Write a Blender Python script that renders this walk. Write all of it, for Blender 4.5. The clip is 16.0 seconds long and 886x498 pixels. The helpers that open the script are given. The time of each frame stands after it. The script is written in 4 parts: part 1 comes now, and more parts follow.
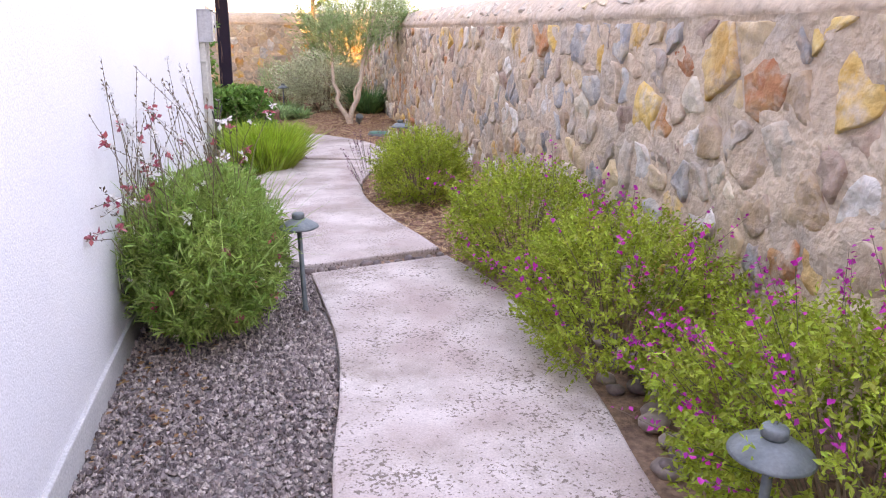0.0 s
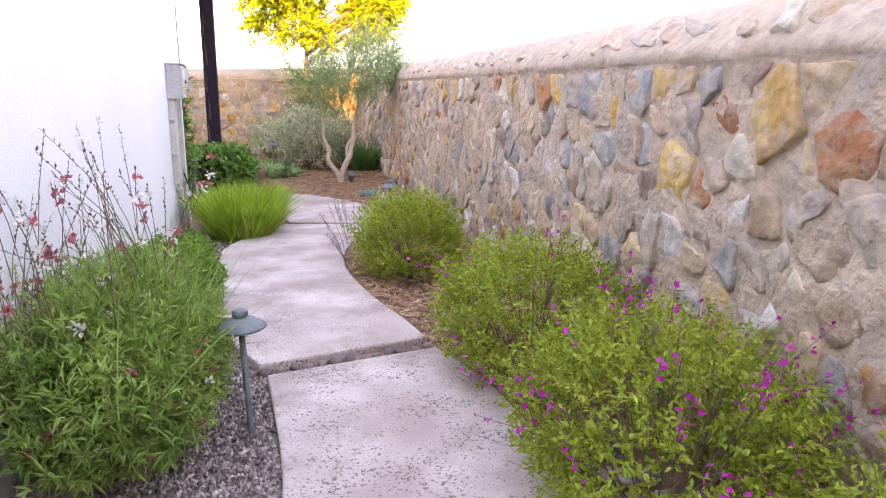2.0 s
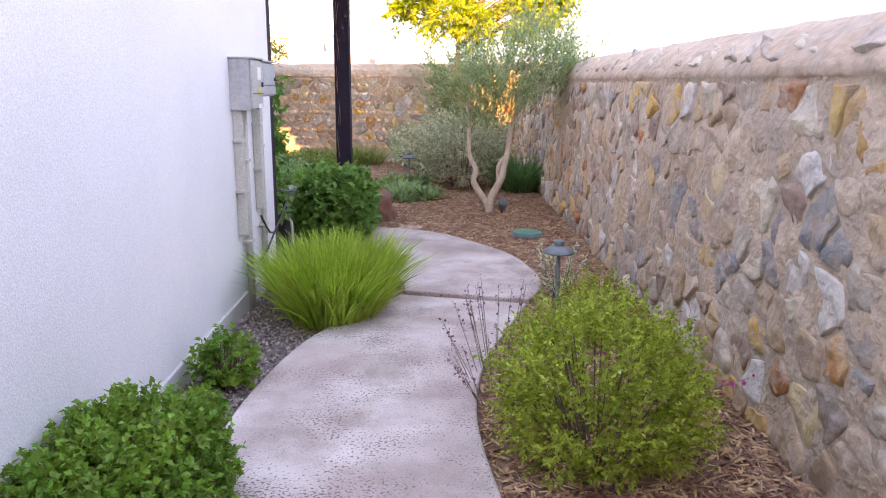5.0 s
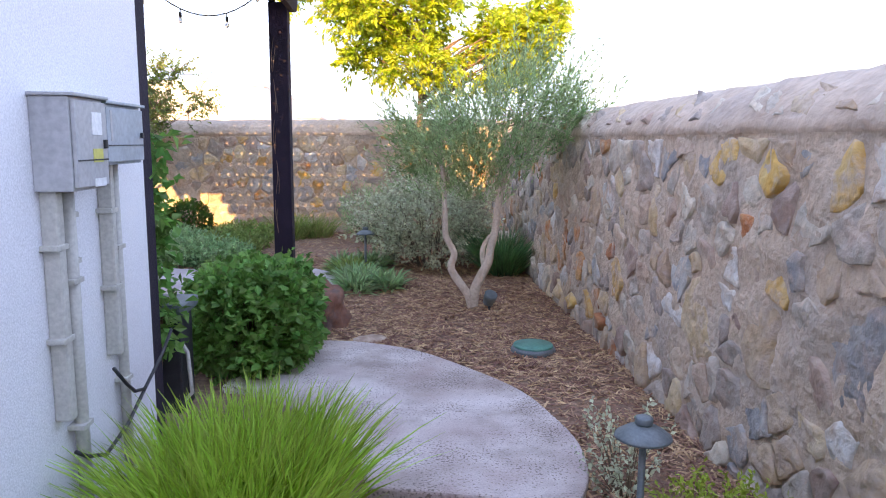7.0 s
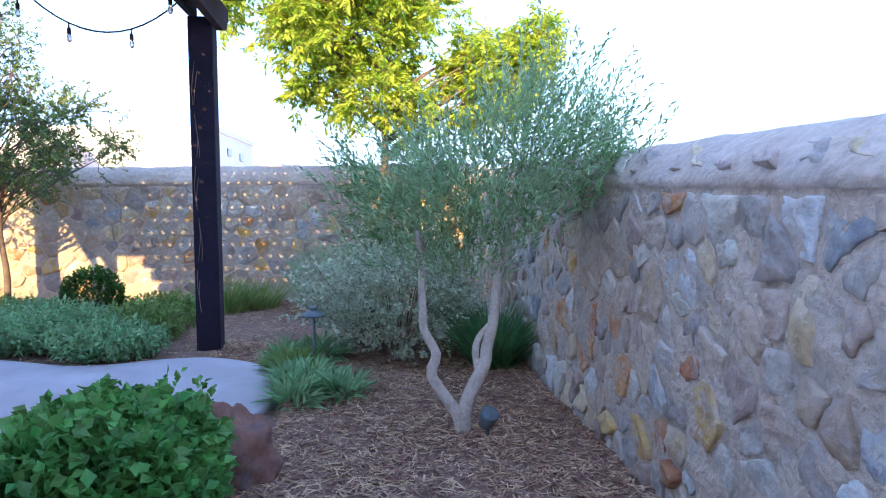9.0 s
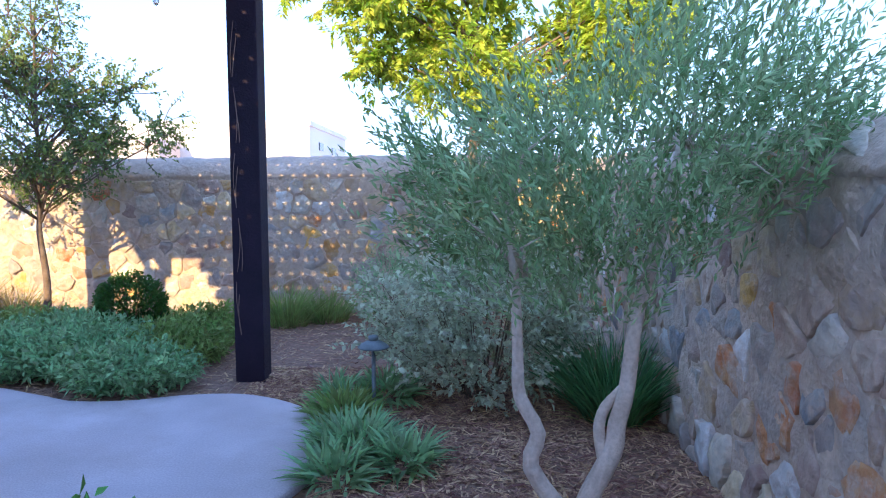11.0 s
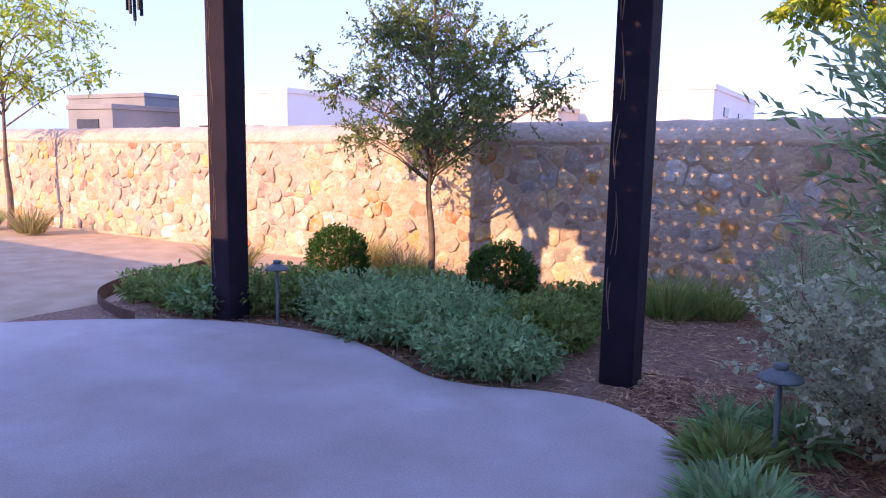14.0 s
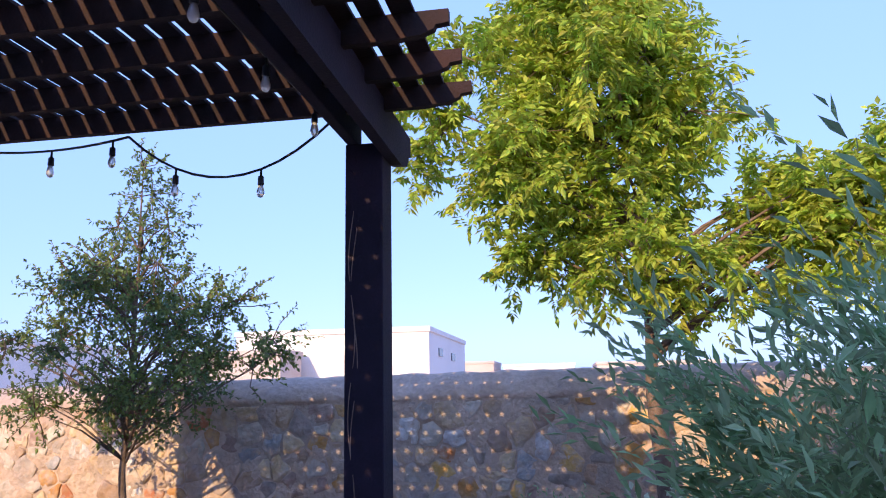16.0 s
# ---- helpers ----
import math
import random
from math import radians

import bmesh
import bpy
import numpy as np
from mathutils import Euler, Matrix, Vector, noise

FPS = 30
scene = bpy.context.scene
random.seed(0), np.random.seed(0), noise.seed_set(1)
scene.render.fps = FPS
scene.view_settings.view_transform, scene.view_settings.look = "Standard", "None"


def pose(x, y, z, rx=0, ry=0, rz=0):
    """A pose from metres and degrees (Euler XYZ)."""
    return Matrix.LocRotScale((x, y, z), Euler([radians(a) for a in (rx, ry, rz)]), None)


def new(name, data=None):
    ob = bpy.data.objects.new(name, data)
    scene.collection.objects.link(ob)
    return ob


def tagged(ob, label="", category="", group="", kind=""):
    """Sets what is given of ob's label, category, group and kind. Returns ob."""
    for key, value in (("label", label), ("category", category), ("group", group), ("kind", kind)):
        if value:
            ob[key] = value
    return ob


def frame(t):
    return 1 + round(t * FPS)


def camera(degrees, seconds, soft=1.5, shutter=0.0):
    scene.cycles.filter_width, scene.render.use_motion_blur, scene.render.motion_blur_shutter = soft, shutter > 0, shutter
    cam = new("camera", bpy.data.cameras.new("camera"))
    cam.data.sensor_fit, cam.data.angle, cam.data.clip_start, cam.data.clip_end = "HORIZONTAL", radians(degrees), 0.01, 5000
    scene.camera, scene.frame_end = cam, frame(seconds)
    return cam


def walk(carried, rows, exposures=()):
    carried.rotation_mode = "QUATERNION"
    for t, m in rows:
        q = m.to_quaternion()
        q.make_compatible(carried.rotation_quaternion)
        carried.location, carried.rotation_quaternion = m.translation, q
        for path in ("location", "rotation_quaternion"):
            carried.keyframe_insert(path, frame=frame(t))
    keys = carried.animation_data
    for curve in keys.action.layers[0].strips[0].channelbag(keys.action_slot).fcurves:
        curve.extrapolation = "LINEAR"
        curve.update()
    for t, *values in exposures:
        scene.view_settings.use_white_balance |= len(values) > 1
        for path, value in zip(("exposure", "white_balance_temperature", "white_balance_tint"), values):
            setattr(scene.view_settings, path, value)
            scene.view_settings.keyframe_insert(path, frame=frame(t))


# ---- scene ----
cam = camera(63.2, 16.0, soft=1.1)
METRES, EYE, TILT, LEAN, TURN = 11.4, 1.455, 0.0, 0.0, -13.1
ROWS = [
    (0.0, 0.0, 0.0, 0.0, 0.26, -16.6, -0.88),
    (0.5, -0.0006, -0.0003, 0.0004, -1.8, -15.73, -0.44),
    (1.0, -0.0021, 0.0054, 0.0005, -2.97, -14.31, -0.0),
    (1.5, 0.0063, 0.0355, 0.0013, -1.91, -13.09, 0.22),
    (2.0, 0.0089, 0.0747, -0.0013, 0.48, -12.55, -0.18),
    (2.5, 0.0103, 0.1143, 0.0022, 3.69, -12.65, -0.83),
    (3.0, 0.0173, 0.1524, 0.0021, 7.32, -13.01, -0.97),
    (3.5, 0.0125, 0.1915, -0.0005, 10.3, -13.47, -0.79),
    (4.0, 0.0056, 0.2335, 0.002, 12.92, -13.92, -0.57),
    (6.5, -0.0664, 0.4546, 0.0071, 10.84, -9.76, -0.07),
    (7.0, -0.0762, 0.5031, 0.0052, 8.95, -8.47, -0.38),
    (7.5, -0.0917, 0.5497, 0.0061, 7.43, -6.49, -0.27),
    (8.0, -0.1005, 0.5947, 0.0082, 5.95, -4.59, 0.06),
    (10.5, -0.1228, 0.7869, 0.01, 8.67, -5.37, -0.06),
    (11.0, -0.1302, 0.8195, 0.0076, 13.61, -5.25, 0.05),
    (11.5, -0.1376, 0.8498, 0.0099, 19.67, -4.69, -0.51),
    (12.0, -0.1503, 0.8714, 0.0111, 25.16, -5.34, -0.9),
    (12.5, -0.1566, 0.8873, 0.0077, 30.09, -7.63, -0.84),
    (13.0, -0.1584, 0.8953, 0.0054, 35.29, -9.93, -0.55),
    (13.5, -0.1597, 0.8975, 0.006, 40.35, -10.13, -0.54),
    (14.0, -0.1658, 0.9, 0.007, 44.2, -8.07, -1.05),
    (14.5, -0.1836, 0.9069, 0.0141, 39.42, -3.26, -1.53),
    (15.0, -0.1925, 0.9217, 0.0194, 25.66, 2.89, -1.7),
    (15.5, -0.1964, 0.939, 0.0247, 19.7, 7.96, 0.0),
    (16.0, -0.1997, 0.9457, 0.0252, 22.75, 10.77, 1.12),
]
walk(cam, [(t, pose(0, 0, EYE, TILT, LEAN, TURN) @ pose(METRES * x, METRES * y, METRES * z, 90 + pitch, roll, yaw)) for t, x, y, z, yaw, pitch, roll in ROWS],
     exposures=[(0.0, 3.15, 18500, 29), (4.0, 2.9, 16500, 28), (6.5, 2.58, 12500, 24), (8.0, 2.4, 8200, 13), (10.5, 2.2, 6500, 10), (12.5, 1.95, 7100, 31), (14.0, 1.6, 7000, 38), (16.0, 1.2, 6400, 25)])

# ---- light ----
SUN = Vector((0.235, 1.0, -0.43)).normalized()
world = bpy.data.worlds.new("sky")
scene.world = world
world.use_nodes = True
wn = world.node_tree.nodes
sky = wn.new("ShaderNodeTexSky")
sky.sky_type, sky.sun_disc = "NISHITA", False
sky.sun_elevation = math.asin(-SUN.z)
sky.sun_rotation = math.atan2(-SUN.x, -SUN.y)
sky.air_density, sky.dust_density, sky.ozone_density = 1.0, 1.0, 1.5
wn["Background"].inputs["Strength"].default_value = 0.15
haze = wn.new("ShaderNodeMix")
haze.data_type = "RGBA"
haze.inputs[0].default_value = 0.8
haze.inputs[7].default_value = (1.15, 2.15, 4.8, 1)
world.node_tree.links.new(sky.outputs[0], haze.inputs[6])
world.node_tree.links.new(haze.outputs[2], wn["Background"].inputs["Color"])
sun = new("sun", bpy.data.lights.new("sun", "SUN"))
sun.data.energy, sun.data.angle, sun.data.color = 2.35, radians(0.4), (1.0, 0.75, 0.39)
sun.rotation_mode = "QUATERNION"
sun.rotation_quaternion = SUN.to_track_quat("-Z", "Y")
sun.location = (-4, -10, 12)

rng = np.random.default_rng(7)


# ---- materials ----
def material(name, col_a, col_b, scale=6.0, rough=0.8, bump=0.3, fine=80.0, spread=0.0, stain=None, stain_scale=1.2, metal=0.0, leaf=0.0, mid=0.5, relief=0.01, pits=None):
    """Two colours mixed by a broad noise, a fine grain in colour and relief, and a shift from piece to piece."""
    mat = bpy.data.materials.new(name)
    mat.use_nodes = True
    nt = mat.node_tree
    n, l = nt.nodes, nt.links
    p = n["Principled BSDF"]
    p.inputs["Roughness"].default_value, p.inputs["Metallic"].default_value = rough, metal
    tc = n.new("ShaderNodeTexCoord")
    big = n.new("ShaderNodeTexNoise")
    big.inputs["Scale"].default_value, big.inputs["Detail"].default_value = scale, 6
    small = n.new("ShaderNodeTexNoise")
    small.inputs["Scale"].default_value, small.inputs["Detail"].default_value = fine, 8
    for t in (big, small):
        l.new(tc.outputs["Object"], t.inputs["Vector"])
    ramp = n.new("ShaderNodeValToRGB")
    ramp.color_ramp.elements[0].position, ramp.color_ramp.elements[1].position = mid - 0.15, mid + 0.15
    ramp.color_ramp.elements[0].color, ramp.color_ramp.elements[1].color = (*col_a, 1), (*col_b, 1)
    l.new(big.outputs["Fac"], ramp.inputs["Fac"])
    out = ramp.outputs["Color"]
    if stain:
        st = n.new("ShaderNodeTexNoise")
        st.inputs["Scale"].default_value, st.inputs["Detail"].default_value = stain_scale, 8
        st.inputs["Roughness"].default_value = 0.65
        l.new(tc.outputs["Object"], st.inputs["Vector"])
        sr = n.new("ShaderNodeValToRGB")
        sr.color_ramp.elements[0].position, sr.color_ramp.elements[1].position = 0.46, 0.66
        l.new(st.outputs["Fac"], sr.inputs["Fac"])
        mx = n.new("ShaderNodeMix")
        mx.data_type = "RGBA"
        l.new(sr.outputs["Color"], mx.inputs[0])
        l.new(out, mx.inputs[6])
        mx.inputs[7].default_value = (*stain, 1)
        out = mx.outputs[2]
    if pits:
        pn, pm = n.new("ShaderNodeTexNoise"), n.new("ShaderNodeTexNoise")
        pn.inputs["Scale"].default_value, pm.inputs["Scale"].default_value = 75, 2.6
        pn.inputs["Detail"].default_value = 2
        pa = n.new("ShaderNodeMath")
        pa.operation = "MULTIPLY_ADD"
        pa.inputs[1].default_value = 0.45
        for t in (pn, pm):
            l.new(tc.outputs["Object"], t.inputs["Vector"])
        l.new(pm.outputs["Fac"], pa.inputs[0])
        l.new(pn.outputs["Fac"], pa.inputs[2])
        pr = n.new("ShaderNodeValToRGB")
        pr.color_ramp.elements[0].position, pr.color_ramp.elements[1].position = 0.81, 0.88
        l.new(pa.outputs[0], pr.inputs["Fac"])
        px = n.new("ShaderNodeMix")
        px.data_type = "RGBA"
        l.new(pr.outputs["Color"], px.inputs[0])
        l.new(out, px.inputs[6])
        px.inputs[7].default_value = (*pits, 1)
        out = px.outputs[2]
    hsv = n.new("ShaderNodeHueSaturation")
    l.new(out, hsv.inputs["Color"])
    gr = n.new("ShaderNodeMapRange")
    gr.inputs["From Min"].default_value, gr.inputs["From Max"].default_value = 0.3, 0.7
    gr.inputs["To Min"].default_value, gr.inputs["To Max"].default_value = 0.86, 1.14
    l.new(small.outputs["Fac"], gr.inputs["Value"])
    val = gr.outputs[0]
    if spread:
        oi, ge = n.new("ShaderNodeObjectInfo"), n.new("ShaderNodeNewGeometry")
        ad = n.new("ShaderNodeMath")
        l.new(oi.outputs["Random"], ad.inputs[0])
        l.new(ge.outputs["Random Per Island"], ad.inputs[1])
        fr = n.new("ShaderNodeMath")
        fr.operation = "FRACT"
        l.new(ad.outputs[0], fr.inputs[0])
        mr = n.new("ShaderNodeMapRange")
        mr.inputs["To Min"].default_value, mr.inputs["To Max"].default_value = 1 - spread, 1 + spread
        l.new(fr.outputs[0], mr.inputs["Value"])
        mu = n.new("ShaderNodeMath")
        mu.operation = "MULTIPLY"
        l.new(val, mu.inputs[0])
        l.new(mr.outputs[0], mu.inputs[1])
        val = mu.outputs[0]
        hr = n.new("ShaderNodeMapRange")
        hr.inputs["To Min"].default_value, hr.inputs["To Max"].default_value = 0.5 - spread * 0.06, 0.5 + spread * 0.06
        l.new(fr.outputs[0], hr.inputs["Value"])
        l.new(hr.outputs[0], hsv.inputs["Hue"])
    l.new(val, hsv.inputs["Value"])
    l.new(hsv.outputs[0], p.inputs["Base Color"])
    if bump:
        b = n.new("ShaderNodeBump")
        b.inputs["Strength"].default_value, b.inputs["Distance"].default_value = bump, relief
        l.new(small.outputs["Fac"], b.inputs["Height"])
        l.new(b.outputs[0], p.inputs["Normal"])
    if leaf:
        tr = n.new("ShaderNodeBsdfTranslucent")
        l.new(hsv.outputs[0], tr.inputs["Color"])
        ms = n.new("ShaderNodeMixShader")
        ms.inputs[0].default_value = leaf
        l.new(p.outputs[0], ms.inputs[1])
        l.new(tr.outputs[0], ms.inputs[2])
        l.new(ms.outputs[0], n["Material Output"].inputs["Surface"])
    return mat


def leafy(name, a, b, rough=0.55, spread=0.35):
    return material(name, a, b, 5, rough, 0, 30, spread, leaf=0.38)


M_STUCCO = material("white stucco", (0.7, 0.69, 0.71), (0.76, 0.75, 0.76), 0.9, 0.9, 0.25, 130, stain=(0.72, 0.72, 0.75), stain_scale=1.3)
M_PLINTH = material("grey painted plinth", (0.5, 0.49, 0.49), (0.58, 0.57, 0.56), 4, 0.85, 0.4, 90)
M_MORTAR = material("wall mortar", (0.52, 0.38, 0.285), (0.62, 0.475, 0.37), 2.2, 0.95, 0.9, 24, stain=(0.42, 0.345, 0.29), stain_scale=3, relief=0.03)
M_CAP = material("cap mortar", (0.5, 0.365, 0.28), (0.59, 0.455, 0.365), 3, 0.95, 0.7, 18, stain=(0.46, 0.36, 0.3), stain_scale=2.5, relief=0.03)
STONES = {
    "g": material("grey stone", (0.38, 0.325, 0.275), (0.55, 0.47, 0.395), 7, 0.85, 0.9, 17, 0.3, stain=(0.52, 0.4, 0.32), stain_scale=9, relief=0.03),
    "b": material("blue grey stone", (0.24, 0.25, 0.265), (0.42, 0.4, 0.375), 6, 0.75, 0.9, 17, 0.25, stain=(0.52, 0.4, 0.32), stain_scale=9, relief=0.03),
    "t": material("tan stone", (0.5, 0.34, 0.2), (0.58, 0.44, 0.31), 5, 0.9, 0.9, 17, 0.22, stain=(0.52, 0.4, 0.32), stain_scale=9, relief=0.03),
    "y": material("ochre stone", (0.58, 0.3, 0.085), (0.64, 0.43, 0.2), 7, 0.9, 0.9, 17, 0.15, stain=(0.52, 0.4, 0.32), stain_scale=9, relief=0.03),
    "r": material("rust stone", (0.48, 0.16, 0.07), (0.52, 0.27, 0.13), 8, 0.85, 0.9, 17, 0.15, stain=(0.52, 0.4, 0.32), stain_scale=9, relief=0.03),
    "p": material("mauve brown stone", (0.4, 0.26, 0.2), (0.52, 0.39, 0.31), 6, 0.85, 0.9, 17, 0.25, stain=(0.52, 0.4, 0.32), stain_scale=9, relief=0.03),
    "w": material("pale quartz stone", (0.6, 0.57, 0.54), (0.72, 0.69, 0.65), 9, 0.6, 0.9, 17, 0.1, stain=(0.52, 0.4, 0.32), stain_scale=9, relief=0.03),
}
M_PATH = material("stained path concrete", (0.43, 0.32, 0.3), (0.66, 0.58, 0.56), 2.0, 0.8, 0.6, 110, stain=(0.36, 0.28, 0.25), stain_scale=1.9, pits=(0.2, 0.15, 0.13))
M_PATIO = material("patio concrete", (0.43, 0.37, 0.38), (0.55, 0.48, 0.5), 1.1, 0.75, 0.35, 90, stain=(0.4, 0.33, 0.32), stain_scale=0.8)
M_GRAVELBED = material("gravel bed", (0.13, 0.11, 0.11), (0.28, 0.24, 0.23), 60, 0.95, 1.0, 140)
M_GRAVEL = material("grey purple gravel", (0.19, 0.145, 0.14), (0.4, 0.325, 0.31), 30, 0.85, 0.3, 120, 0.62)
M_MULCH = material("bark mulch", (0.19, 0.105, 0.075), (0.34, 0.2, 0.14), 25, 0.95, 1.0, 70)
M_CHIP = material("bark chips", (0.28, 0.135, 0.085), (0.53, 0.31, 0.205), 12, 0.9, 0.5, 90, 0.5)
M_EARTH = material("tan decomposed granite", (0.43, 0.3, 0.2), (0.52, 0.38, 0.27), 3, 0.95, 0.5, 150)
M_PEBBLE = material("river pebble", (0.15, 0.105, 0.1), (0.29, 0.215, 0.2), 9, 0.6, 0.2, 60, 0.45)
M_WOOD = material("dark stained timber", (0.009, 0.004, 0.014), (0.018, 0.008, 0.022), 3, 0.9, 0.4, 60)
M_RAFTER = material("red brown stained timber", (0.014, 0.005, 0.005), (0.035, 0.012, 0.01), 4, 0.85, 0.4, 60)
M_GRAIN = material("worn timber grain", (0.16, 0.1, 0.08), (0.24, 0.16, 0.12), 8, 0.7, 0.2, 60)
M_BOXM = material("grey utility enamel", (0.36, 0.36, 0.37), (0.42, 0.42, 0.43), 3, 0.45, 0.1, 40)
M_BOXB = material("blue grey utility enamel", (0.3, 0.35, 0.39), (0.35, 0.4, 0.44), 3, 0.45, 0.1, 40)
M_PIPE = material("beige painted conduit", (0.44, 0.42, 0.38), (0.52, 0.5, 0.46), 6, 0.55, 0.15, 60)
M_BLACK = material("black metal", (0.012, 0.012, 0.014), (0.03, 0.03, 0.034), 6, 0.5, 0.2, 80)
M_LAMP = material("blue grey lamp metal", (0.09, 0.12, 0.13), (0.15, 0.18, 0.19), 10, 0.5, 0.2, 90, metal=0.2)
M_LABEL = material("pale label", (0.7, 0.71, 0.72), (0.75, 0.76, 0.76), 5, 0.5, 0, 40)
M_YLABEL = material("yellow label", (0.55, 0.5, 0.12), (0.6, 0.55, 0.2), 5, 0.5, 0, 40)
M_LID = material("green plastic lid", (0.03, 0.2, 0.16), (0.06, 0.28, 0.22), 8, 0.5, 0.2, 60)
M_BOULDER = material("red brown boulder", (0.22, 0.09, 0.06), (0.34, 0.17, 0.12), 5, 0.9, 1.0, 30, stain=(0.14, 0.1, 0.1), stain_scale=6)
M_STEEL = material("rusty steel edging", (0.09, 0.045, 0.03), (0.16, 0.08, 0.05), 8, 0.8, 0.4, 60)
M_BARK_PALE = material("pale olive bark", (0.5, 0.39, 0.31), (0.62, 0.51, 0.42), 12, 0.85, 0.8, 50)
M_BARK = material("brown bark", (0.14, 0.095, 0.07), (0.23, 0.16, 0.12), 14, 0.9, 1.0, 60)
M_TWIG = material("dry twigs", (0.12, 0.08, 0.05), (0.2, 0.14, 0.09), 10, 0.9, 0, 60)
M_STEM = material("green flower stems", (0.1, 0.13, 0.07), (0.2, 0.13, 0.1), 6, 0.7, 0, 40)
M_BULB = bpy.data.materials.new("clear bulb glass")
M_BULB.use_nodes = True
bp = M_BULB.node_tree.nodes["Principled BSDF"]
bp.inputs["Base Color"].default_value, bp.inputs["Roughness"].default_value = (0.9, 0.9, 0.88, 1), 0.15
bp.inputs["Transmission Weight"].default_value = 0.6
L_GAURA = leafy("gaura leaves", (0.14, 0.28, 0.06), (0.33, 0.46, 0.13))
L_SALVIA = leafy("yellow green leaves", (0.21, 0.3, 0.03), (0.38, 0.46, 0.07))
L_BOX = leafy("boxwood leaves", (0.08, 0.23, 0.03), (0.2, 0.38, 0.055))
L_BALL = leafy("dark clipped leaves", (0.035, 0.11, 0.02), (0.08, 0.19, 0.03))
L_LIME = leafy("lime grass", (0.19, 0.36, 0.03), (0.4, 0.56, 0.09))
L_BROAD = leafy("broad green leaves", (0.065, 0.21, 0.045), (0.17, 0.39, 0.09))
L_OLIVE = leafy("olive leaves", (0.17, 0.3, 0.12), (0.37, 0.48, 0.25))
L_SILVER = leafy("silver leaves", (0.44, 0.49, 0.33), (0.62, 0.63, 0.46))
L_SAGE = leafy("sage green leaves", (0.17, 0.36, 0.16), (0.36, 0.53, 0.26))
L_STRAP = leafy("dark strap leaves", (0.06, 0.19, 0.07), (0.12, 0.3, 0.1))
L_MEADOW = leafy("meadow leaves", (0.16, 0.28, 0.07), (0.3, 0.38, 0.12))
L_STRAW = leafy("straw grass", (0.3, 0.27, 0.1), (0.42, 0.36, 0.17))
L_ASH = leafy("bright tree leaves", (0.25, 0.4, 0.04), (0.55, 0.6, 0.08))
L_OAK = leafy("small tree leaves", (0.1, 0.175, 0.075), (0.25, 0.312, 0.075))
L_PINK = leafy("magenta petals", (0.55, 0.01, 0.28), (0.65, 0.05, 0.4), spread=0.2)
L_RED = leafy("pink red petals", (0.5, 0.06, 0.1), (0.6, 0.18, 0.2), spread=0.2)
L_WHITE = leafy("white petals", (0.8, 0.78, 0.76), (0.85, 0.82, 0.8), spread=0.05)
W_HOUSE = material("far white render", (0.74, 0.72, 0.7), (0.8, 0.78, 0.76), 0.4, 0.9, 0.2, 20)
W_TAN = material("far tan render", (0.52, 0.44, 0.4), (0.58, 0.5, 0.46), 0.4, 0.9, 0.2, 20)
W_GREY = material("far grey render", (0.2, 0.2, 0.215), (0.26, 0.26, 0.27), 0.4, 0.9, 0.2, 20)
W_DARK = material("dark window glass", (0.03, 0.035, 0.04), (0.05, 0.05, 0.06), 2, 0.2, 0, 20)


# ---- building blocks ----
def link(name, verts, faces, mat, parent=None, label="", smooth=False):
    me = bpy.data.meshes.new(name)
    me.from_pydata([tuple(map(float, v)) for v in verts], [], faces)
    me.materials.append(mat)
    if smooth:
        me.polygons.foreach_set("use_smooth", [True] * len(me.polygons))
    me.update()
    ob = new(name, me)
    if parent is not None:
        ob.parent = parent
    if label:
        ob["label"] = label
    return ob


def part(name, bm, mat, parent=None, label="", smooth=False):
    me = bpy.data.meshes.new(name)
    bm.normal_update()
    bm.to_mesh(me)
    bm.free()
    me.materials.append(mat)
    if smooth:
        me.polygons.foreach_set("use_smooth", [True] * len(me.polygons))
    ob = new(name, me)
    if parent is not None:
        ob.parent = parent
    if label:
        ob["label"] = label
    return ob


def base(name, x, y, z=0.0, rz=0.0):
    ob = new(name)
    ob.empty_display_size = 0.1
    ob.matrix_basis = pose(x, y, z, 0, 0, rz)
    return ob


def box_bm(x0, y0, z0, x1, y1, z1, bevel=0.0, bm=None):
    own = bm is None
    bm = bm or bmesh.new()
    r = bmesh.ops.create_cube(bm, size=1, matrix=Matrix.LocRotScale(((x0 + x1) / 2, (y0 + y1) / 2, (z0 + z1) / 2), None, (x1 - x0, y1 - y0, z1 - z0)))
    if bevel and own:
        bmesh.ops.bevel(bm, geom=bm.edges[:], offset=bevel, segments=2, affect="EDGES", profile=0.6)
    return bm


def tube(path, radii, sides=8):
    """Vertices and faces of a tube along points, with a radius at each."""
    pts = [Vector(p) for p in path]
    vs, fs = [], []
    side = Vector((1, 0.3, 0.1)).normalized()
    for i, p in enumerate(pts):
        d = (pts[min(i + 1, len(pts) - 1)] - pts[max(i - 1, 0)]).normalized()
        a = (side - d * side.dot(d))
        a = a.normalized() if a.length > 1e-3 else d.orthogonal().normalized()
        b = d.cross(a)
        for k in range(sides):
            t = 2 * math.pi * k / sides
            vs.append(p + (a * math.cos(t) + b * math.sin(t)) * radii[i])
    for i in range(len(pts) - 1):
        for k in range(sides):
            q = (k + 1) % sides
            fs.append((i * sides + k, i * sides + q, i * sides + sides + q, i * sides + sides + k))
    fs.append(tuple(range(sides))[::-1])
    fs.append(tuple(range(len(vs) - sides, len(vs))))
    return vs, fs


